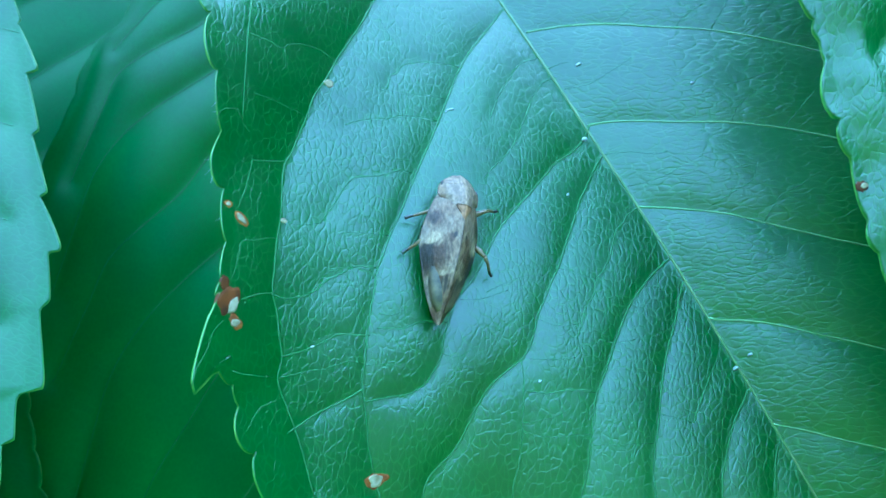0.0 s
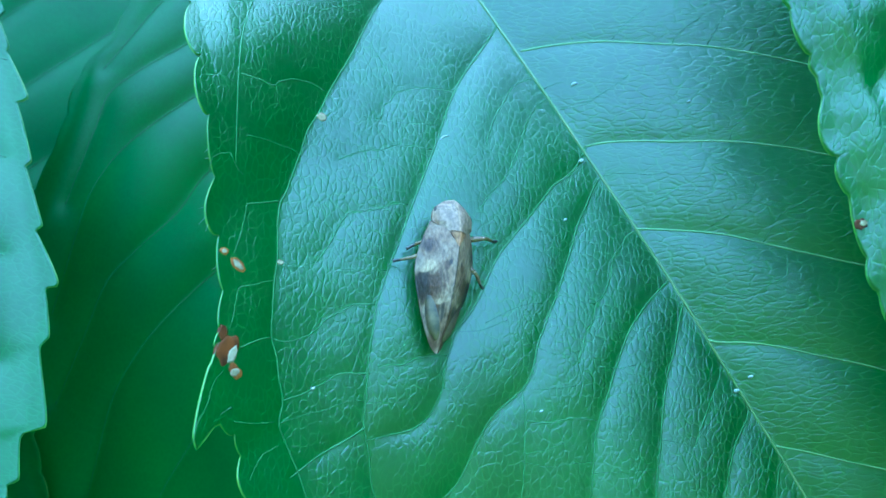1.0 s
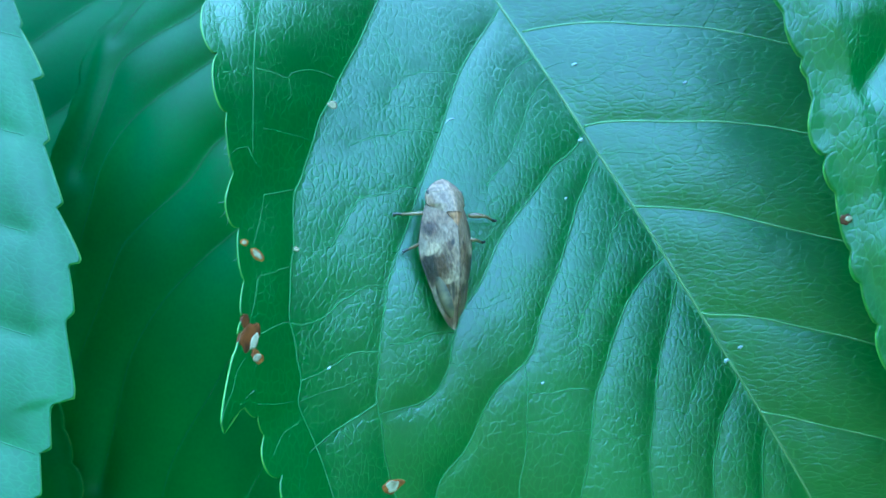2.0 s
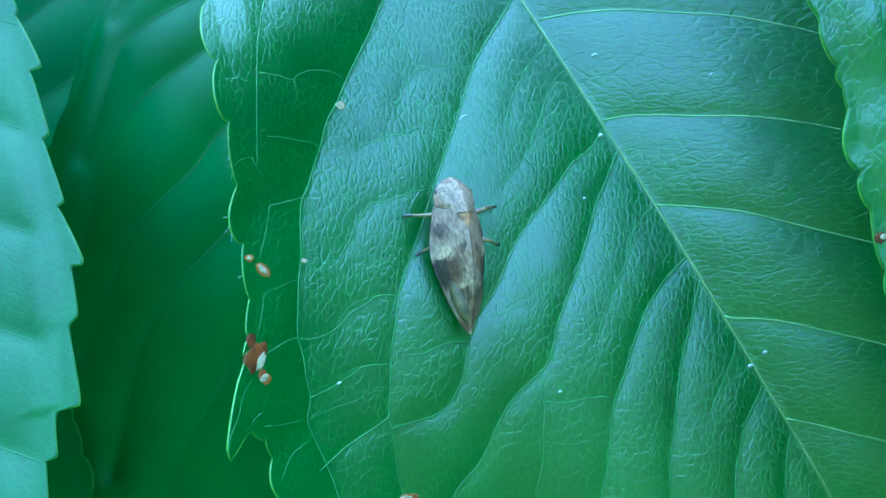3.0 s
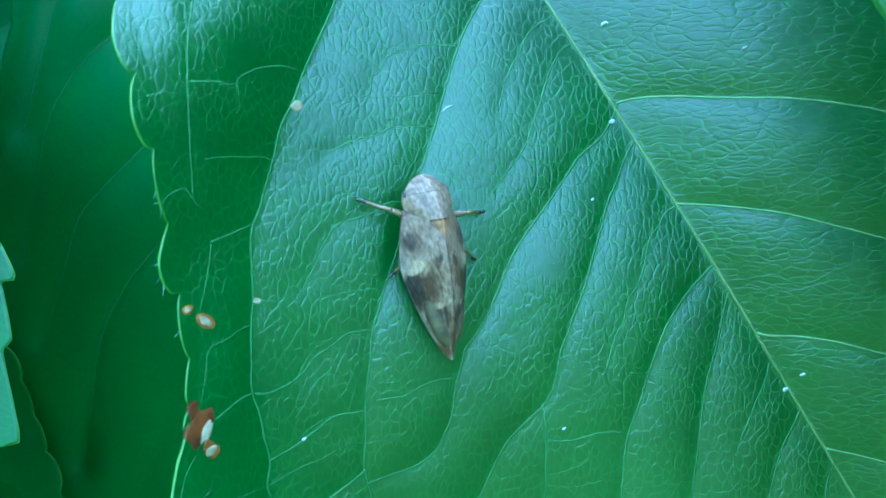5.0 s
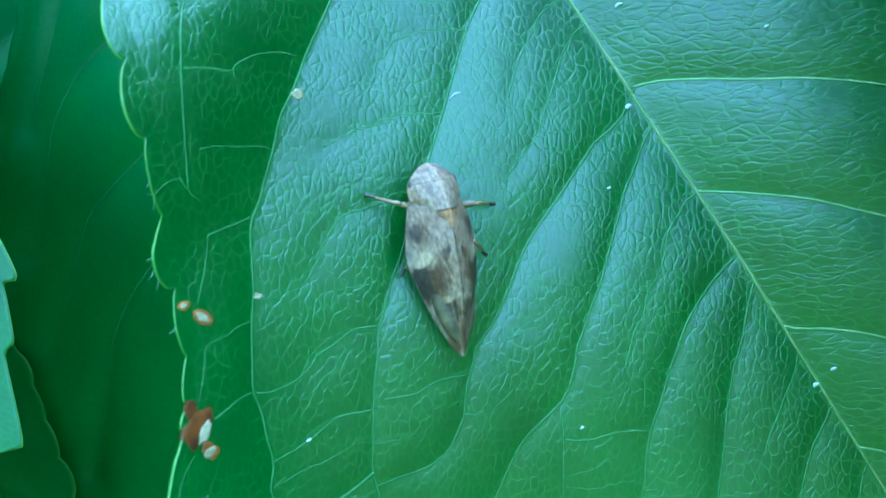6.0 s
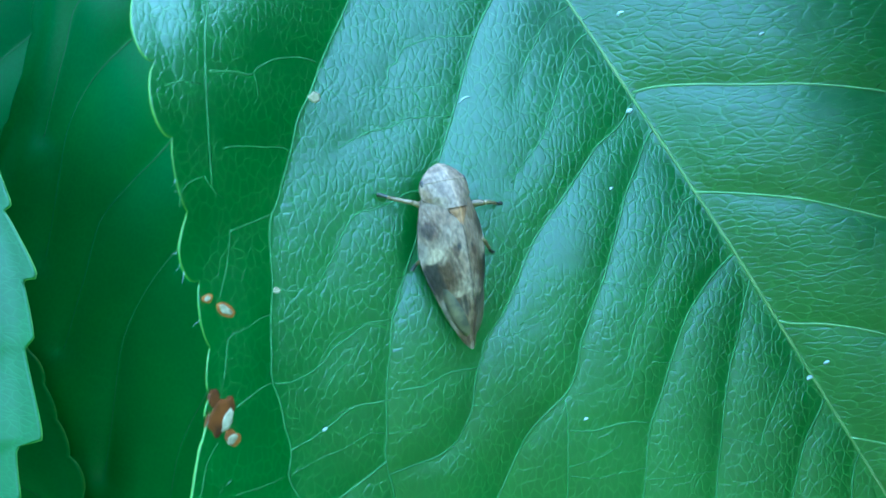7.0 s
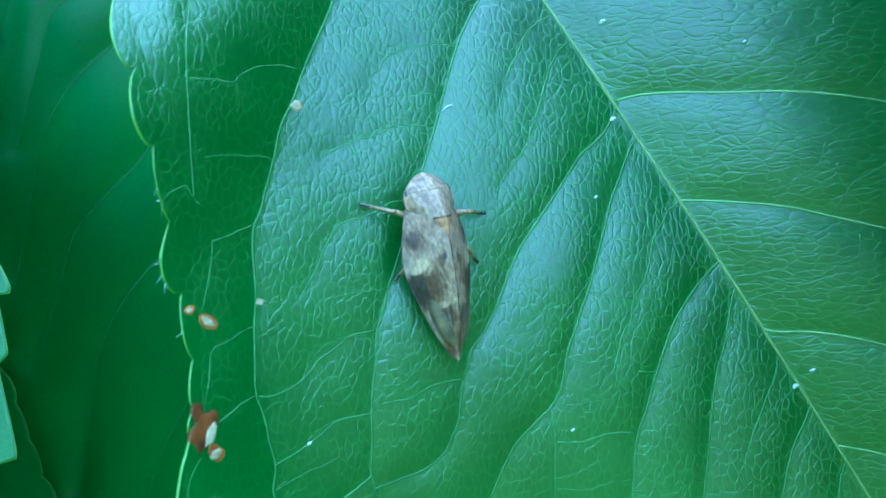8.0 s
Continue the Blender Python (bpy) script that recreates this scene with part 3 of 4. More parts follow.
JOINS_B = [   # joining veins
    [(-22.8, 8.7), (-21.3, 9.3), (-20.6, 9.6)],
    [(-17.8, 10.1), (-16.8, 10.8), (-15.6, 10.7), (-14.7, 10.5), (-13.5, 10.4)],
    [(-14.8, 16.4), (-14.1, 16.6), (-13.1, 16.9), (-11.9, 17), (-11.4, 16.8)],
    [(-15, 16.9), (-13.7, 17.9), (-12.4, 18.4), (-11, 19)],
    [(-10.7, 10.8), (-9.9, 11.7), (-9.2, 12.1), (-8.3, 12.3)],
    [(-7.8, 8.3), (-6.9, 9), (-6.5, 9.5), (-5.6, 10.1)],
    [(-12.5, 12.9), (-11.4, 13.5), (-10.2, 14), (-9.7, 14.2)],
    [(-11.4, 19.6), (-9.4, 20.6), (-8.5, 21), (-7.6, 21.4)],
    [(-6.3, 19.9), (-5.5, 20.6), (-4.7, 21.4)],
    [(0.1, 5.3), (0.9, 5.5), (1.7, 5.7), (2.4, 5.8), (3.4, 5.7)],
]
JOINS_C = [   # joining veins
    [(0.1, 12.2), (1.1, 12.7), (1.8, 12.9), (2.3, 13.3), (2.9, 14.1), (3.6, 14.4), (4.6, 14.3), (5.4, 14.4), (6.3, 13.3)],
    [(0, 13.8), (1, 14), (1.9, 14.2)],
    [(0.2, -3.1), (1, -2.8), (1.8, -2.6), (2.8, -2.7), (3.8, -2.8), (4.9, -3)],
    [(0, -5), (0.6, -5), (1.4, -4.8)],
    [(8.5, 1.9), (9.6, 2.2), (10.9, 2.4)],
    [(0, 2.5), (0.8, 2.8), (1.5, 3.2), (2.8, 4.2), (3.3, 4.3)],
    [(3.7, 9.1), (5.2, 8.9), (6.3, 8.8), (7.3, 7.8)],
    [(5.7, 11.7), (6.6, 11), (7.5, 10.5), (8.6, 10.5), (9.4, 10.3), (9.9, 10.3)],
    [(10, 6.4), (10.6, 6.1), (12.5, 5.1)],
    [(7.6, 4.5), (8.2, 3.8), (9.6, 3.3), (10.4, 3.1)],
]
JOINS_D = [   # joining veins
    [(5.5, -5.9), (6.9, -6.5), (8.6, -6.8)],
    [(8.4, -3.5), (9, -4), (10.7, -4.3)],
    [(10.1, -2.3), (11.1, -3), (12.3, -3.9)],
    [(11.9, -0.5), (13, -1.4), (14.3, -2.2)],
    [(-24.5, -5.2), (-25, -4.5), (-25.8, -3.6), (-26.7, -2.7)],
    [(-24.8, -0.4), (-25.6, -0.6), (-26.3, -0.6), (-27.3, -0.8), (-27.8, -0.3), (-28.5, 0.6), (-29.1, 1.2)],
    [(-24.3, -8.2), (-25.1, -8.3), (-25.7, -8.1), (-26.2, -7.5)],
    [(-24.3, -8.2), (-24.3, -7.6), (-24, -6.8)],
    [(-20, -15.2), (-21.1, -15.7), (-21.6, -16), (-22.2, -15.5), (-22.9, -14.9), (-23.9, -14.9)],
    [(-22.1, -12.1), (-23.1, -12.7), (-23.8, -12.8)],
    [(-28.7, 7.1), (-30, 6.6), (-31.2, 6)],
    [(-29.1, 8.4), (-30.1, 8.4), (-31, 8.8), (-31.7, 9.3)],
]
JOINS_E = [   # joining veins
    [(-30.6, 3.2), (-31.5, 3.6), (-32.4, 4.5), (-33.4, 5.2), (-34.1, 6)],
    [(-15.7, -14.8), (-13.7, -15.5), (-11.5, -15.7), (-9.5, -15.6)],
    [(-10.3, -12.5), (-10.3, -10.9), (-10.2, -9.5)],
    [(-21.6, 7.2), (-22.9, 6.6), (-23.9, 6.2), (-24.9, 6.1), (-25.8, 6.3)],
    [(-19.7, 3.6), (-21.2, 2.7), (-22.4, 2.6), (-23.5, 3), (-24.3, 3.6)],
    [(-12.7, 3), (-12, 3.9), (-11.1, 4), (-9.8, 3.3)],
    [(-13.1, 7.8), (-11.4, 7.8), (-9.9, 8), (-8.9, 8.4)],
    [(-15, 7.5), (-13.5, 8.1), (-11.7, 8.3)],
    [(-7.6, 13.8), (-6.4, 14.6), (-5.3, 14.9)],
]
MAIN_VEINS = LEFT_VEINS_A + LEFT_VEINS_B + LEFT_VEINS_C + RIGHT_VEINS_A + RIGHT_VEINS_B
MAIN_FOLDS = LEFT_FOLDS_A + LEFT_FOLDS_B + LEFT_FOLDS_C
MAIN_JOINS = JOINS_A + JOINS_B + JOINS_C + JOINS_D + JOINS_E
main_leaf = Leaf(
    left=[(-62.0, 0.0), (-50.0, -10.0), (-38.0, -16.0), (-26.0, -19.4), (-20.5, -20.9), (-16.3, -22.7), (-10.6, -24.6), (-7.2, -25.8), (-4.2, -26.9), (-1.0, -28.3), (1.0, -29.6), (4.0, -31.0), (8.0, -31.5), (12.0, -31.6), (30.0, -32.0), (50.0, -25.0), (65.0, -12.0), (75.0, 0.0)],
    right=[(-62, 0), (-50, 10), (-38, 17), (-20, 23), (0, 27), (20, 28), (45, 22), (62, 11), (75, 0)],
    veins=MAIN_VEINS, folds=MAIN_FOLDS, joins=MAIN_JOINS, base=main_base, notches_left=(-17.7, -14.1, -10.6, -7.1, -4.1, -1.0, 0.9, 6.6, 7.9, 10.5), tooth=1.1, reach=1.4, puff=0.29, seed=3,
    fine=(-21, 31), step=0.15, cols=190, lobe=(1.4, 5.2, 2.9), ladder=False, cell=0.2)
MAIN_AT = set_frame((11.146, 74.072, -23.99), (0.81884, 0.55893, 0.13078), (0.43762, -0.4604, -0.77235))
main_thing = build_leaf(main_leaf, MAIN_AT, "broad toothed green leaf with sunken veins and brown-edged holes", LEAF)


def dead_spot(x, v, rx, rv, turn, seed, name="dead_spot", mat=None, lift=0.03, label="pale dried spot", on=None):
    """An irregular patch of dried tissue that lies on the blade."""
    leaf, thing = on or (main_leaf, main_thing)
    rng = np.random.default_rng(seed)
    n, rings = 44, 4
    a = np.linspace(0, 2 * math.pi, n, endpoint=False)
    r = 1 + sum(rng.uniform(-0.36, 0.36) / k * np.cos(k * a + rng.uniform(0, 6.28)) for k in (2, 3, 4, 5, 7))
    c, s = math.cos(radians(turn)), math.sin(radians(turn))
    verts, faces = [], []
    for k in range(rings + 1):
        f = k / rings
        px, pv = rx * r * np.cos(a) * f, rv * r * np.sin(a) * f
        qx, qv = x + px * c - pv * s, v + px * s + pv * c
        qx = np.maximum(qx, leaf.margin(qv, -1) + 0.03)
        z = leaf.height(qx, qv) + lift * (1.0 if k < rings else -2.0)
        verts.append(np.stack([qx, -qv, z], 1))
    for k in range(rings):
        for i in range(n):
            j = (i + 1) % n
            q = (k * n + i, k * n + j, (k + 1) * n + j, (k + 1) * n + i)
            faces.append(q[::-1] if k else (q[3], q[2], q[0])[::1])
    return mesh_object(name, np.vstack(verts) * MM, faces, mat or DEAD, thing, label)


for x, v, rx, rv, turn, seed in ((-16.6, -8.9, 0.42, 0.36, 20, 1), (-26.8, -2.0, 0.5, 0.26, 60, 2), (-27.3, -3.0, 0.24, 0.16, 10, 12), (-23.9, -1.3, 0.24, 0.2, 0, 3), (-25.0, 15.3, 0.65, 0.42, 10, 4), (6.9, 29.8, 0.35, 0.3, 0, 5)):
    if seed in (2, 4, 5, 12):
        dead_spot(x, v, rx * 1.2 + 0.07, rv * 1.2 + 0.07, turn, seed + 50, "scorched_edge", RUST, 0.03, "rust-brown edge of a dried spot")
    dead_spot(x, v, rx, rv, turn, seed, lift=0.06)
# the torn edge is scorched, with two dried windows in it
dead_spot(-29.75, 2.2, 1.15, 0.72, 150, 7, "scorched_edge", SCORCH, 0.05, "dark red-brown scorched patch at the leaf edge")
dead_spot(-29.6, 1.3, 0.62, 0.34, 115, 8, "scorched_edge", SCORCH, 0.045)
dead_spot(-29.85, 3.5, 0.55, 0.46, 60, 13, "scorched_edge", RUST, 0.04)
dead_spot(-29.6, 2.6, 0.72, 0.3, 150, 9, lift=0.09)
dead_spot(-29.9, 3.55, 0.36, 0.3, 20, 10, lift=0.08)


# fine pale hairs stand on the leaf's edge
hair_rng = np.random.default_rng(5)
for v in (-9.4, -8.7, -6.2, -5.7, -5.3, -2.9):
    e = float(main_leaf.margin(np.array([v]), -1)[0])
    a = np.array((e + 0.03, -v - 0.5, float(main_leaf.height(np.array([e]), np.array([v + 0.5]))[0]) - 0.1))
    d = np.array((-hair_rng.uniform(0.3, 0.6), -hair_rng.uniform(-0.1, 0.5), hair_rng.uniform(-0.1, 0.3)))
    vv, ff = tube(np.array([a, a + d * 0.5 + (0, -0.03, 0), a + d]) * MM, np.array((0.011, 0.009, 0.004)) * MM, 5)
    mesh_object("leaf_hair", vv, ff, SPECK, main_thing, "fine pale hair on the leaf edge")


# ---- the other leaves ----
def bent(k1, k2, edge=0.0):
    return lambda x, v: k1 * (x * x - edge * edge) + k2 * v * v


def side_veins(v_list, wl, wr, slope=0.55, bend=0.022):
    out = []
    for k, v in enumerate(v_list):
        for side, w in ((-1, wl), (1, wr)):
            xs = np.linspace(0, w * 0.93, 7)
            out.append([(side * x, v + (0.6 * side) + slope * x + bend * x * x) for x in xs])
    return out


LEFT_X = Vector((0.97870, 0.19623, -0.06031))
left_leaf = Leaf(
    left=[(-52, 0), (-35, -16), (-10, -22), (15, -22), (40, -13), (62, 0)],
    right=[(-52, 0), (-44, 12), (-34.7, 17.9), (-21.9, 20.8), (-15.2, 22.1), (-9.5, 22.8), (-4.1, 23.6), (0.5, 24.3), (4.3, 24.2), (4.9, 23.8), (10.3, 23.4), (10.8, 22.5), (13.8, 21.7), (18.9, 20.9), (40, 12), (62, 0)],
    veins=side_veins([-38, -29, -20.5, -12.5, -4.5, 4, 13, 23], 20, 23, 0.35, 0.004), base=bent(0.008, 0.0, 24), notches_right=(-20.1, -15.2, -9.5, -4.1, 0.5, 4.5, 10.6, 13.8), tooth=0.9, saw=True, ladder=False, reach=2.5, puff=0.6, seed=11, step=0.3, cols=60)
build_leaf(left_leaf, set_frame(Vector((-28.2, 71.8, -33.2)) - 24 * LEFT_X, LEFT_X, (0.1121, -0.7573, -0.6433)), "pale sheened green leaf with toothed edge, hanging behind", LEAF_SHEEN, net=False)

RIGHT_X = Vector((0.95744, 0.18601, 0.22071))
right_leaf = Leaf(
    left=[(-52, 0), (-38, -13), (-27.5, -19.0), (-8.7, -23.7), (-4.4, -23.6), (0.4, -24.1), (2.6, -24.1), (6.2, -24.4), (10.4, -24.3), (18.2, -24.0), (42, -11), (56, 0)],
    right=[(-52, 0), (-35, 15), (0, 23), (30, 17), (56, 0)],
    veins=side_veins([-36, -28, -20, -12.5, -5, 3, 12], 22, 21, 0.35, 0.008), base=bent(0.005, 0.0, 24), notches_left=(-8.1, -5.3, -4.2, -2.7, 0.4, 2.6, 6.2, 8.0, 10.6), tooth=0.8, crumple=9.0, puff=0.9, seed=21, step=0.3, cols=70)
right_thing = build_leaf(right_leaf, set_frame(Vector((21.7, 58.7, -19.0)) + 24 * RIGHT_X, RIGHT_X, (0.286, -0.5, -0.817)), "blue-green leaf with wavy toothed edge, hanging in front", LEAF)

dead_spot(-24.2, 4.3, 0.5, 0.4, 10, 31, "scorched_edge", SCORCH, 0.04, "red-brown scorched edge of a spot", (right_leaf, right_thing))
dead_spot(-24.0, 4.3, 0.26, 0.22, 10, 32, lift=0.07, on=(right_leaf, right_thing))

def run_on(path):
    """The same vein, carried on to the leaf's margin."""
    (ax, av), (bx, bv) = path[-2:]
    f = 7 / math.hypot(bx - ax, bv - av)
    return path + [(bx + (bx - ax) * f, bv + (bv - av) * f)]


DARK_X = Vector((0.97264, -0.19640, 0.12408))
dark_leaf = Leaf(
    left=[(-55, 0), (-40, -8), (-26, -11), (-18.6, -13.4), (-15.8, -16.2), (-10.3, -18.0), (-5, -20.5), (2, -24), (10, -26), (22, -27), (42, -18), (65, 0)],
    right=[(-55, 0), (-35, 15), (0, 20), (30, 18), (65, 0)],
    veins=[run_on(p) for p in [[(0, -23), (-7, -17.1), (-11.2, -15.1), (-14.2, -13.0), (-15.3, -10.2)], [(0, -16.5), (-4.2, -13.7), (-12.8, -8.3), (-15.8, -4.4), (-17.2, -0.6)],
           [(0, -9), (-2.7, -7.1), (-5.3, -5.8), (-8.1, -2.6), (-12, 0.6), (-14.5, 3.0), (-16.5, 7)], [(0, -0.5), (-3.3, 1.4), (-7.6, 4.6), (-11.6, 8.4), (-14.6, 12.8), (-16.7, 18.3)],
           [(0, 9), (-4, 11.5), (-8.1, 16.9), (-12.2, 22.9), (-14, 27)], [(0, 19), (-3.4, 23), (-8, 30)],
           [(0, -30), (-6, -25), (-10, -20.5)], [(0, -16), (7, -11), (14, -4)], [(0, -5), (7, 0), (14, 7)], [(0, 8), (7, 13), (14, 20)]]],
    base=bent(0.004, -0.004, 12), tooth=0.5, ladder=False, reach=2.6, puff=1.1, seed=31, step=0.35, cols=60)
build_leaf(dark_leaf, set_frame(Vector((-28, 87.15, -38.4)) + 14 * DARK_X, DARK_X, (0.015, -0.475, -0.88)), "dark shaded green leaf with deep veins, hanging behind", LEAF_FAR, net=False)

back_leaf = Leaf(
    left=[(-55, 0), (-30, -20), (0, -27), (30, -22), (65, 0)], right=[(-55, 0), (-30, 20), (0, 27), (30, 22), (65, 0)],
    veins=side_veins([-40, -30, -20, -10, 0, 10, 20, 30], 25, 25, 0.5, 0.01), base=bent(0.003, 0.001), tooth=0.5, ladder=False, puff=0.3, seed=41, step=0.5, cols=45)
build_leaf(back_leaf, set_frame((-30, 117, -36), (0.98, 0.0, 0.1), (-0.05, -0.6, -0.8)), "smooth pale green leaf lit by the sky", LEAF_FAR, net=False)
low_leaf = Leaf(
    left=[(-45, 0), (-30, -14), (0, -19), (25, -15), (50, 0)], right=[(-45, 0), (-30, 14), (0, 19), (25, 15), (50, 0)],
    veins=side_veins([-30, -21, -13, -5, 3, 12, 20], 17, 17, 0.5, 0.01), base=bent(0.003, 0.001), tooth=0.6, ladder=False, puff=0.5, seed=51, step=0.4, cols=45)
build_leaf(low_leaf, set_frame((-52, 72.5, -63.5), (0.98, 0.1, 0.0), (0.1, -0.5, -0.86)), "small dim green leaf with toothed edge", LEAF_FAR, net=False)


# ---- stalks that carry the leaves to one twig, above the view ----
TWIG_AT = Vector((-30, 150, 62))


def leaf_stalk(thing, leaf):
    """A grooved stalk from the leaf's base up to the twig, in the leaf's own space."""
    end = thing.matrix_world.inverted() @ (TWIG_AT * MM + Vector((0, 0, EYE)))
    a = Vector((0, -leaf.v0, float(leaf.height(np.array([0.0]), np.array([leaf.v0]))[0]))) * MM
    b = a + Vector((0, 0.02, 0.004))
    f = np.linspace(0, 1, 16)[:, None]
    p = (1 - f) ** 2 * np.array(a) + 2 * f * (1 - f) * np.array(b) + f ** 2 * np.array(end)
    vv, ff = tube(p, np.linspace(0.8, 1.2, 16) * MM, 8)
    mesh_object("leaf_stalk", vv, ff, VEIN, thing, "pale green leaf stalk")


for thing, leaf in LEAVES:
    leaf_stalk(thing, leaf)
f = np.linspace(0, 1, 24)[:, None]
p = np.array(TWIG_AT) + np.array((-6, 60, 70)) * f + np.array((8, -6, 0)) * np.sin(f * 6) - np.array((0, -2, 14)) * (1 - f) ** 6
vv, ff = tube((p * MM + np.array((0, 0, EYE))), np.linspace(2.2, 3.4, 24) * MM, 10)
twig = tagged(mesh_object("twig", vv, ff, BARK), "grey-brown twig that carries the leaf stalks", "twig")


# ---- specks on the leaf ----
def speck(x, v, length, radius, bend_, seed):
    a = np.linspace(-1, 1, 9)
    px, pv = x + a * length / 2, v + bend_ * a * a
    p = np.stack([px, -pv, main_leaf.height(px, pv) + radius * 0.6], 1) * MM
    vv, ff = tube(p, radius * MM * np.sqrt(np.clip(1.05 - a * a, 0.05, 1)), 7)
    tagged(mesh_object("dust_speck", vv, ff, SPECK), "tiny white speck lying on the leaf", "speck", group="specks on the leaf").matrix_world = MAIN_AT


for s in ((-0.6, 0.9, 0.4, 0.14, 0.0, 1), (-4.2, 4.1, 0.25, 0.08, 0.0, 2), (-8.9, -4.7, 0.75, 0.055, 0.12, 3), (0.9, 19.2, 0.3, 0.1, 0.0, 4), (-0.2, 19.6, 0.35, 0.12, 0.1, 5),
          (6.9, 0.7, 0.3, 0.08, 0.0, 6), (-12.6, 14.5, 0.25, 0.07, 0.0, 7), (-25.5, 6.4, 0.3, 0.08, 0.0, 8), (1.8, -4.3, 0.4, 0.1, 0.1, 9)):
    speck(*s)


# ---- the froghopper ----
bug = tagged(new("froghopper"), "mottled grey-brown froghopper resting on the green leaf", "insect")


def spots(x, y, items, colour, base):
    """Blends marks of a colour into base: items are (x, y, rx, ry, strength)."""
    out = base.copy()
    wob = 0.2 * waves(x, y, 5, 1.1) + 0.16 * waves(x * 1.6, y * 0.7, 15, 0.4)
    for cx, cy, rx, ry, k in items:
        d = np.sqrt(((np.abs(x) - cx) / rx) ** 2 + ((y - cy) / ry) ** 2) + wob
        f = (k * np.clip((1.22 - d) / 0.42, 0, 1))[:, None]
        out = out * (1 - f) + np.asarray(colour) * f
    return out


def streak(x, y, at, lean, width, low, high, amount, colour, base):
    """A narrow line on both wings, from low to high along the body."""
    f = (np.exp(-((np.abs(x) - at - lean * y) / width) ** 2) * amount * ((y > low) & (y < high)))[:, None]
    return base * (1 - f) + np.asarray(colour) * f


def wing_tone(x, y):
    n = len(x)
    base = np.tile((0.225, 0.205, 0.165), (n, 1)) * (1 + 0.12 * waves(x, y, 8, 0.9) + 0.14 * waves(x, y, 18, 0.25))[:, None]
    tan, brown, dark, pale, grey = (0.17, 0.125, 0.075), (0.075, 0.050, 0.034), (0.036, 0.035, 0.038), (0.45, 0.42, 0.33), (0.23, 0.235, 0.22)
    base = spots(x, y, [(0.8, 2.3, 0.45, 0.6, 0.5), (0.55, -0.4, 0.5, 0.9, 0.5), (0.35, -3.6, 0.5, 1.4, 0.6), (0.3, 1.2, 0.3, 0.8, 0.25)], tan, base)
    base = spots(x, y, [(1.35, 1.55, 0.34, 0.55, 0.85), (1.25, -1.05, 0.6, 0.85, 1.0), (0.8, -0.7, 0.36, 0.7, 0.85), (0.55, 0.2, 0.2, 0.3, 0.8), (0.46, -2.85, 0.4, 0.75, 1.0), (0.75, -1.7, 0.3, 0.3, 0.6), (0.2, -4.1, 0.3, 0.8, 0.75)], brown, base)
    base = spots(x, y, [(1.6, -0.75, 0.36, 0.75, 0.95), (1.3, -1.65, 0.22, 0.6, 0.75), (1.5, 1.5, 0.2, 0.4, 0.6), (0.36, 0.45, 0.09, 0.16, 0.95), (0.4, -2.75, 0.2, 0.55, 0.8), (1.75, 1.75, 0.14, 0.5, 0.6)], dark, base)
    base = spots(x, y, [(1.5, 0.2, 0.38, 0.36, 0.95), (0.62, -2.05, 0.2, 0.16, 0.55), (0.2, -1.95, 0.2, 0.14, 0.35)], pale, base)
    base = spots(x, y, [(1.95, 0.5, 0.34, 0.65, 0.85), (1.0, -2.9, 0.24, 0.95, 0.9), (0.72, -3.9, 0.16, 0.6, 0.7)], grey, base)
    base = streak(x, y, 0.0, 0.0, 0.045, -6, 6, 0.4, (0.06, 0.045, 0.035), base)
    base = streak(x, y, 0.60, 0.30, 0.05, -1.4, 2.9, 0.5, (0.09, 0.065, 0.045), base)
    base = streak(x, y, 0.68, 0.30, 0.04, -1.4, 2.9, 0.4, (0.34, 0.31, 0.25), base)
    base = streak(x, y, 0.75, 0.12, 0.045, -4.4, 0.4, 0.35, (0.32, 0.29, 0.23), base)
    base = streak(x, y, 0.36, 0.05, 0.035, -4.6, -1.0, 0.3, (0.32, 0.29, 0.23), base)
    return base * (0.76, 0.52, 0.43)


def shell(name, ys, half, ridge, drop, tone, label="", power=1.9, side=0, thick=0.06, cols=25, roof=0.0):
    """An arched plate: half its width, height of its ridge and how far its sides fall, along y."""
    ys = np.asarray(ys)
    h, r, d = (np.array([f(y) for y in ys]) for f in (half, ridge, drop))
    t = np.linspace(-1, 1, cols) if side == 0 else np.linspace(0, 1, cols) * side
    x = t[None, :] * h[:, None] + (0.012 * side)
    fall = roof * np.abs(t) + (1 - roof) * np.abs(t) ** power
    z = r[:, None] - d[:, None] * fall[None, :]
    y = np.repeat(ys[:, None], cols, 1)
    top = np.stack([x.ravel(), y.ravel(), z.ravel()], 1)
    low = top - (0, 0, thick)
    n, rows = len(top), len(ys)
    faces = [grid_faces(rows, cols, 0), grid_faces(rows, cols, n, True)]
    for k in (0, cols - 1):
        i = np.arange(rows - 1) * cols + k
        q = np.stack([i, i + cols, i + cols + n, i + n], 1)
        faces.append(q[:, ::-1] if k == 0 else q)
    for k in (0, rows - 1):
        i = k * cols + np.arange(cols - 1)
        q = np.stack([i, i + 1, i + 1 + n, i + n], 1)
        faces.append(q if k == 0 else q[:, ::-1])
    faces = np.vstack(faces)
    if ys[0] > ys[-1]:
        faces = faces[:, ::-1]
    if side < 0:
        faces = faces[:, ::-1]
    v = np.vstack([top, low])
    return mesh_object(name, v * (1.04 * MM, 0.995 * MM, MM), faces, CHITIN, bug, label, tone=tone(v[:, 0], v[:, 1]))


def prof(*knots):
    return lambda y: float(curve_through(knots, np.array([y]))[0])


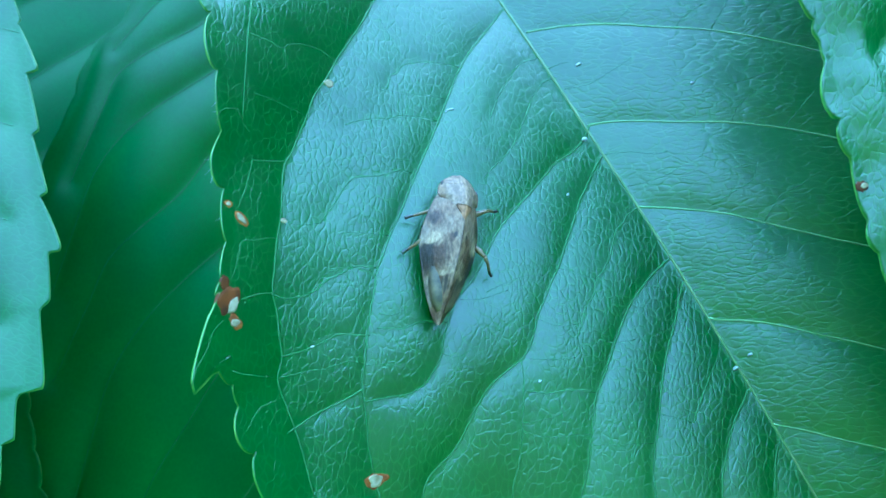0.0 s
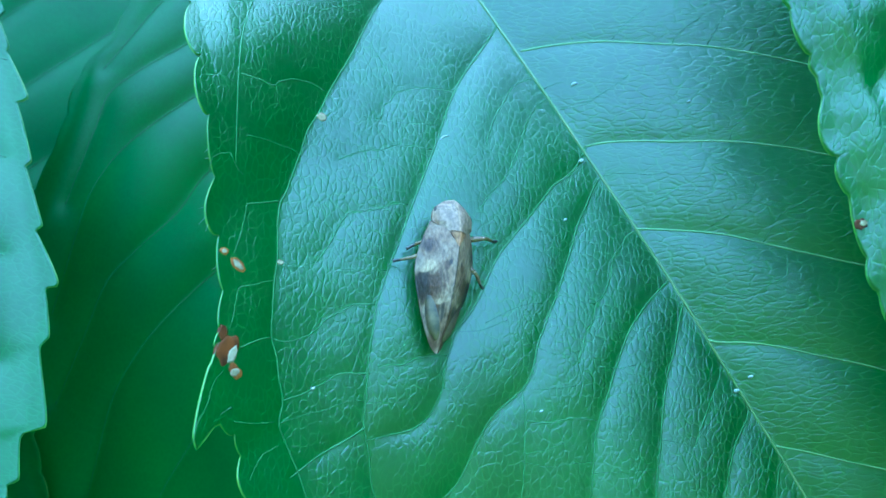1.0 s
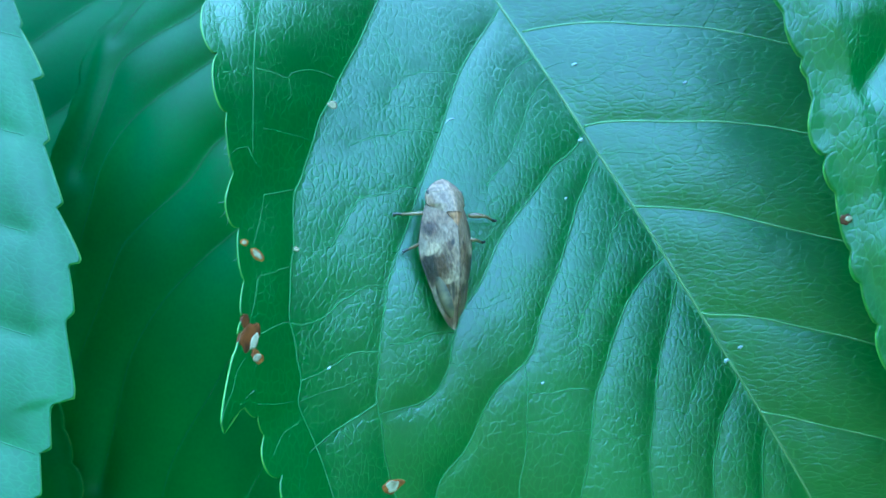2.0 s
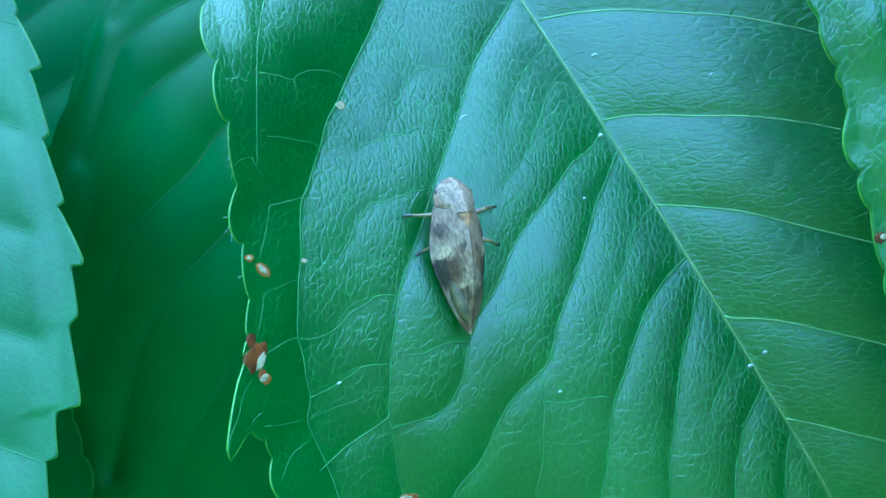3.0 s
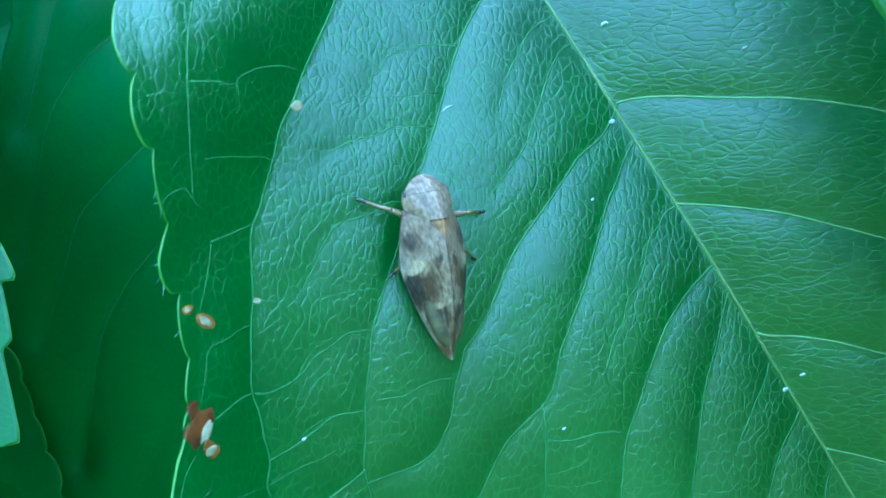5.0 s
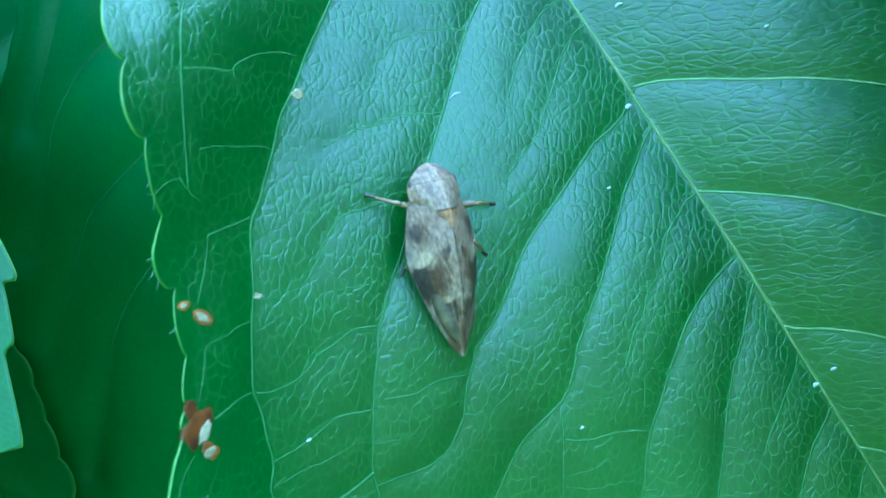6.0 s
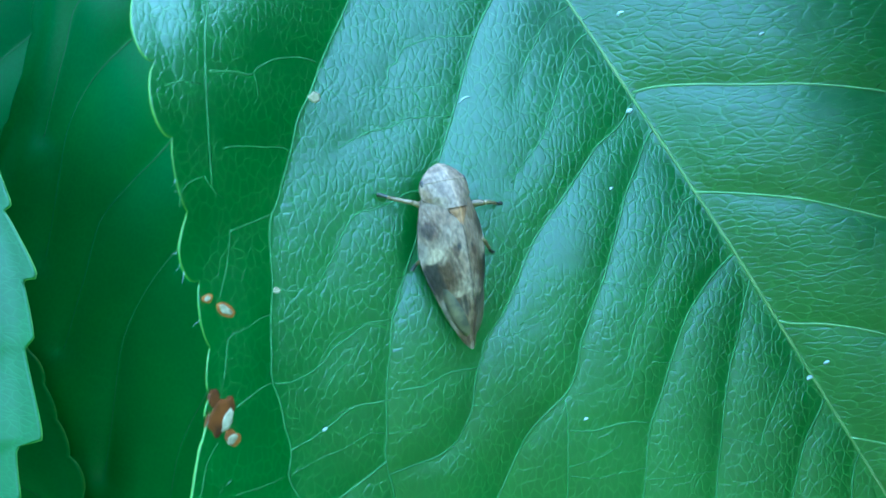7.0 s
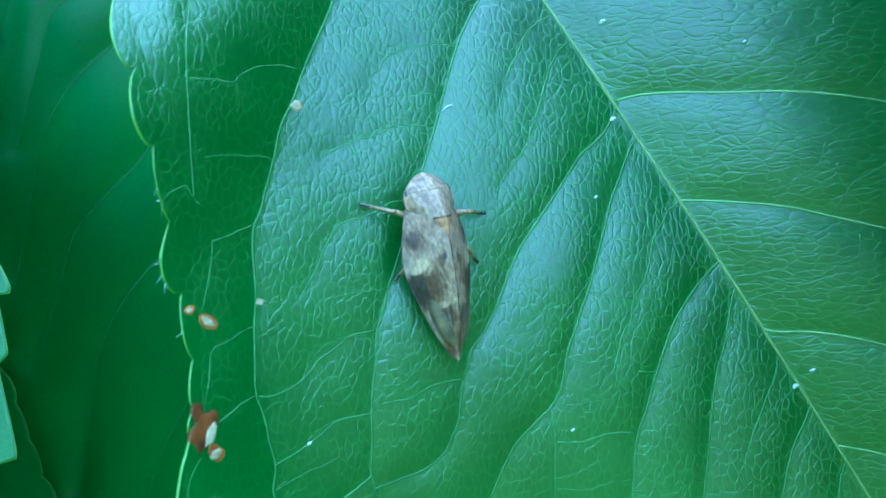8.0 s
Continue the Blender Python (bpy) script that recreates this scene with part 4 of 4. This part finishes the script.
def head_tone(x, y):
    base = np.tile((0.215, 0.195, 0.16), (len(x), 1)) * (1 + 0.14 * waves(x, y, 6, 0.5) + 0.14 * waves(x, y, 16, 0.2))[:, None]
    line = np.exp(-(x / 0.045) ** 2)[:, None] * 0.6
    base = base * (1 - line) + np.array((0.42, 0.37, 0.26)) * line
    half = np.array([FRONT_HALF(q) for q in np.linspace(2.4, 5.2, 57)])
    side = (np.clip((np.abs(x) / np.interp(y, np.linspace(2.4, 5.2, 57), half).clip(0.1) - 0.9) / 0.07, 0, 1) * (y < 3.3))[:, None] * 0.7
    base = base * (1 - side) + np.array((0.05, 0.04, 0.03)) * side
    brow = np.exp(-((y - 4.45 + 0.42 * np.abs(x)) / 0.05) ** 2)[:, None] * 0.5
    base = base * (1 - brow) + np.array((0.33, 0.3, 0.22)) * brow
    base = spots(x, y, [(1.3, 3.3, 0.25, 0.5, 0.35)], (0.20, 0.13, 0.03), base)
    arc = (np.clip((2.47 - y - 0.1 * x * x) / 0.03, 0, 1) * (np.abs(x) < 0.62))[:, None] * 0.85
    base = base * (1 - arc) + np.array((0.03, 0.022, 0.018)) * arc
    return np.array((0.88, 0.61, 0.51)) * spots(x, y, [(0.4, 4.75, 0.22, 0.1, 0.5), (0.8, 4.35, 0.3, 0.09, 0.45), (0.55, 3.5, 0.3, 0.12, 0.3)], (0.07, 0.055, 0.04), base)


# head and shield share one arched outline
FRONT_HALF = prof((2.42, 0.42), (2.6, 0.68), (3.0, 1.12), (3.35, 1.42), (3.8, 1.43), (4.1, 1.36), (4.5, 1.08), (4.8, 0.76), (5.0, 0.46), (5.15, 0.06))
FRONT_RIDGE = prof((2.42, 2.46), (3.0, 2.38), (4.1, 1.98), (4.7, 1.62), (5.15, 1.1))
FRONT_DROP = prof((2.42, 0.2), (2.6, 0.42), (3.0, 0.9), (3.4, 1.1), (4.1, 0.85), (4.7, 0.55), (5.15, 0.1))
for s in (-1, 1):
    shell("forewing", np.linspace(-5.15, 3.35, 110), prof((-5.15, 0.06), (-4.9, 0.26), (-4, 0.66), (-2.9, 1.10), (-1.7, 1.52), (-0.7, 1.80), (0.5, 1.96), (1.5, 1.86), (2.85, 1.54), (3.35, 1.36)),
          prof((-5.15, 0.95), (-3, 1.85), (-1, 2.4), (1, 2.55), (2.75, 2.4), (3.35, 2.28)), prof((-5.15, 0.1), (-4.5, 0.6), (-3, 1.3), (0, 1.85), (3.35, 1.35)), wing_tone,
          "mottled grey-brown wing case with a pale side patch", side=s, cols=34, power=2.2, roof=0.45)
shell("pronotum", np.linspace(2.42, 4.12, 30), FRONT_HALF, lambda y: FRONT_RIDGE(y) + 0.015, FRONT_DROP, head_tone, "pale grey-tan shield behind the head", cols=31)
shell("scutellum", np.linspace(1.55, 2.56, 16), prof((1.55, 0.03), (2.1, 0.32), (2.4, 0.5), (2.56, 0.54)), prof((1.55, 2.53), (2.56, 2.57)), prof((1.55, 0.02), (2.1, 0.17), (2.56, 0.32)),
      lambda x, y: np.tile((0.21, 0.095, 0.045), (len(x), 1)) * (1 + 0.5 * np.exp(-(x / 0.09) ** 2) - 0.6 * np.clip((y - 2.44 + 0.12 * x * x) / 0.04, 0, 1))[:, None], "small orange-tan triangular plate", cols=15)
shell("head", np.linspace(4.08, 5.15, 26), FRONT_HALF, FRONT_RIDGE, FRONT_DROP, head_tone, "pale blunt head with a central keel", cols=31)


def blob(name, centre, size, mat, label="", parent=None, n=12):
    bm = bmesh.new()
    bmesh.ops.create_uvsphere(bm, u_segments=n * 2, v_segments=n, radius=1.0)
    for v in bm.verts:
        v.co = Vector((centre[0] + v.co.x * size[0], centre[1] + v.co.y * size[1], centre[2] + v.co.z * size[2])) * MM
    me = bpy.data.meshes.new(name)
    bm.to_mesh(me)
    bm.free()
    me.materials.append(mat)
    me.polygons.foreach_set("use_smooth", [True] * len(me.polygons))
    ob = new(name, me)
    ob.parent = parent or bug
    if label:
        tagged(ob, label)
    return ob


blob("abdomen", (0, -0.6, 1.0), (1.35, 3.9, 0.75), BELLY)
blob("face", (0, 3.95, 0.95), (1.1, 0.75, 0.6), BELLY)
for s in (-1, 1):
    blob("eye", (1.27 * s, 4.0, 1.12), (0.13, 0.32, 0.2), EYE_DARK, "dark rounded eye")

# legs: hip, then the way of femur, shank and foot in the leg's own space (x outwards along the leg)
LEG_HIPS = [(-1.0, 2.7, 0.75), (-1.2, 1.2, 0.75), (1.0, 2.7, 0.75), (1.2, 0.9, 0.75), (-0.7, -0.4, 0.7), (0.7, -0.4, 0.7)]
LEG_REACH = [3.2, 2.4, 2.3, 2.2, 1.6, 1.6]
LEGS = []
for hip, reach in zip(LEG_HIPS, LEG_REACH):
    leg = new("leg")
    leg.parent = bug
    r = reach
    for name, path, rad, mat in (
            ("femur", [(0, 0, 0), (0.2 * r, 0, 0.18), (0.42 * r, 0, 0.28)], (0.13, 0.20, 0.13), LEG_TAN),
            ("shank", [(0.42 * r, 0, 0.28), (0.6 * r, 0.03, 0.05), (0.82 * r, 0, -0.38)], (0.13, 0.11, 0.09), LEG_TAN),
            ("foot", [(0.80 * r, 0, -0.36), (0.9 * r, -0.03, -0.5), (1.0 * r, 0, -0.56)], (0.085, 0.10, 0.115), LEG_DARK)):
        c = np.asarray(path, float)
        q = np.linspace(0, 2, 9)
        p = np.stack([np.interp(q, (0, 1, 2), c[:, k]) for k in range(3)], 1)
        vv, ff = tube(p * MM, np.interp(q, (0, 1, 2), rad) * MM, 8)
        mesh_object(name, vv, ff, mat, leg)
    LEGS.append(leg)

# where each moving leg's foot rests, beside and ahead of the body's middle: seconds, then four feet
FEET = [
    (0.0, -3.3, 1.6, -3.1, -0.8, 2.9, 3.8, 3.1, -0.8),
    (0.5, -2.8, 1.6, -2.8, -0.8, 3.2, 3.5, 2.7, 0.0),
    (1.0, -2.8, 1.5, -3.6, 0.5, 3.3, 3.3, 2.7, -0.1),
    (1.5, -3.9, 2.9, -3.4, 0.2, 3.6, 2.7, 2.9, -0.7),
    (2.0, -3.7, 2.9, -3.2, 0.3, 3.8, 2.4, 2.8, 0.9),
    (3.3, -3.3, 3.0, -3.0, 0.4, 2.9, 3.2, 3.0, 0.2),
    (3.5, -2.9, 2.6, -2.8, 0.0, 3.0, 3.0, 3.2, -0.1),
    (4.0, -3.1, 2.7, -2.9, -0.1, 3.0, 2.8, 3.1, -0.3),
    (4.5, -4.0, 4.5, -2.9, 0.0, 3.2, 2.7, 2.3, 0.1),
    (5.8, -3.7, 4.1, -2.6, -0.4, 3.3, 2.4, 2.3, -0.2),
    (8.0, -3.8, 4.1, -2.7, -0.3, 3.2, 2.4, 2.2, -0.2),
]
# the body's middle on the leaf and its turn: seconds, x, v, degrees clockwise
BODY = [
    (0.0, -14.50, 4.55, 36.6), (0.5, -14.48, 4.30, 35.6), (1.0, -14.44, 4.08, 36.0), (1.5, -14.48, 3.70, 31.5), (2.0, -14.52, 3.70, 25.2), (2.2, -14.50, 3.62, 24.0),
    (3.3, -14.45, 3.10, 22.0), (3.5, -14.45, 2.92, 22.0), (4.0, -14.38, 2.77, 21.8), (4.5, -14.44, 2.63, 21.6), (4.7, -14.40, 2.45, 21.6), (5.8, -14.42, 2.42, 21.0), (8.0, -14.45, 2.42, 21.0),
]


ROLL = 8.0   # the insect leans a little to its right


def body_pose(x, v, turn):
    ax = np.array([x, x + 3, x - 3, x, x], float)
    av = np.array([v, v, v, v + 3, v - 3], float)
    z = main_base(ax, av)
    dx, dv = (z[1] - z[2]) / 6, (z[3] - z[4]) / 6
    n = Vector((-dx, dv, 1)).normalized()
    tilt = Vector((0, 0, 1)).rotation_difference(n).to_matrix().to_4x4()
    return MAIN_AT @ Matrix.Translation(Vector((x, -v, float(z[0]) + 0.45)) * MM) @ tilt @ pose(0, 0, 0, 0, 0, -turn) @ pose(-0.42 * MM, 0, 0, 0, ROLL, 0)


def leg_pose(hip, foot, reach):
    turn = math.degrees(math.atan2(foot[1] - hip[1], foot[0] - hip[0]))
    c, s = math.cos(radians(turn)), math.sin(radians(turn))
    return pose(0.42 * MM, 0, 0, 0, -ROLL, 0) @ pose((foot[0] - reach * c) * MM, (foot[1] - reach * s) * MM, hip[2] * MM, 0, 0, turn)


def motions():
    walk(bug, [(t, body_pose(x, v, turn)) for t, x, v, turn in BODY])
    for k in range(4):
        walk(LEGS[k], [(row[0], leg_pose(LEG_HIPS[k], row[1 + 2 * k:3 + 2 * k], LEG_REACH[k])) for row in FEET])
    for k in (4, 5):
        s = -1 if k == 4 else 1
        m = leg_pose(LEG_HIPS[k], (LEG_HIPS[k][0] + 0.15 * s, LEG_HIPS[k][1] - 1.4), LEG_REACH[k])
        walk(LEGS[k], [(0.0, m), (8.0, m)])


motions()
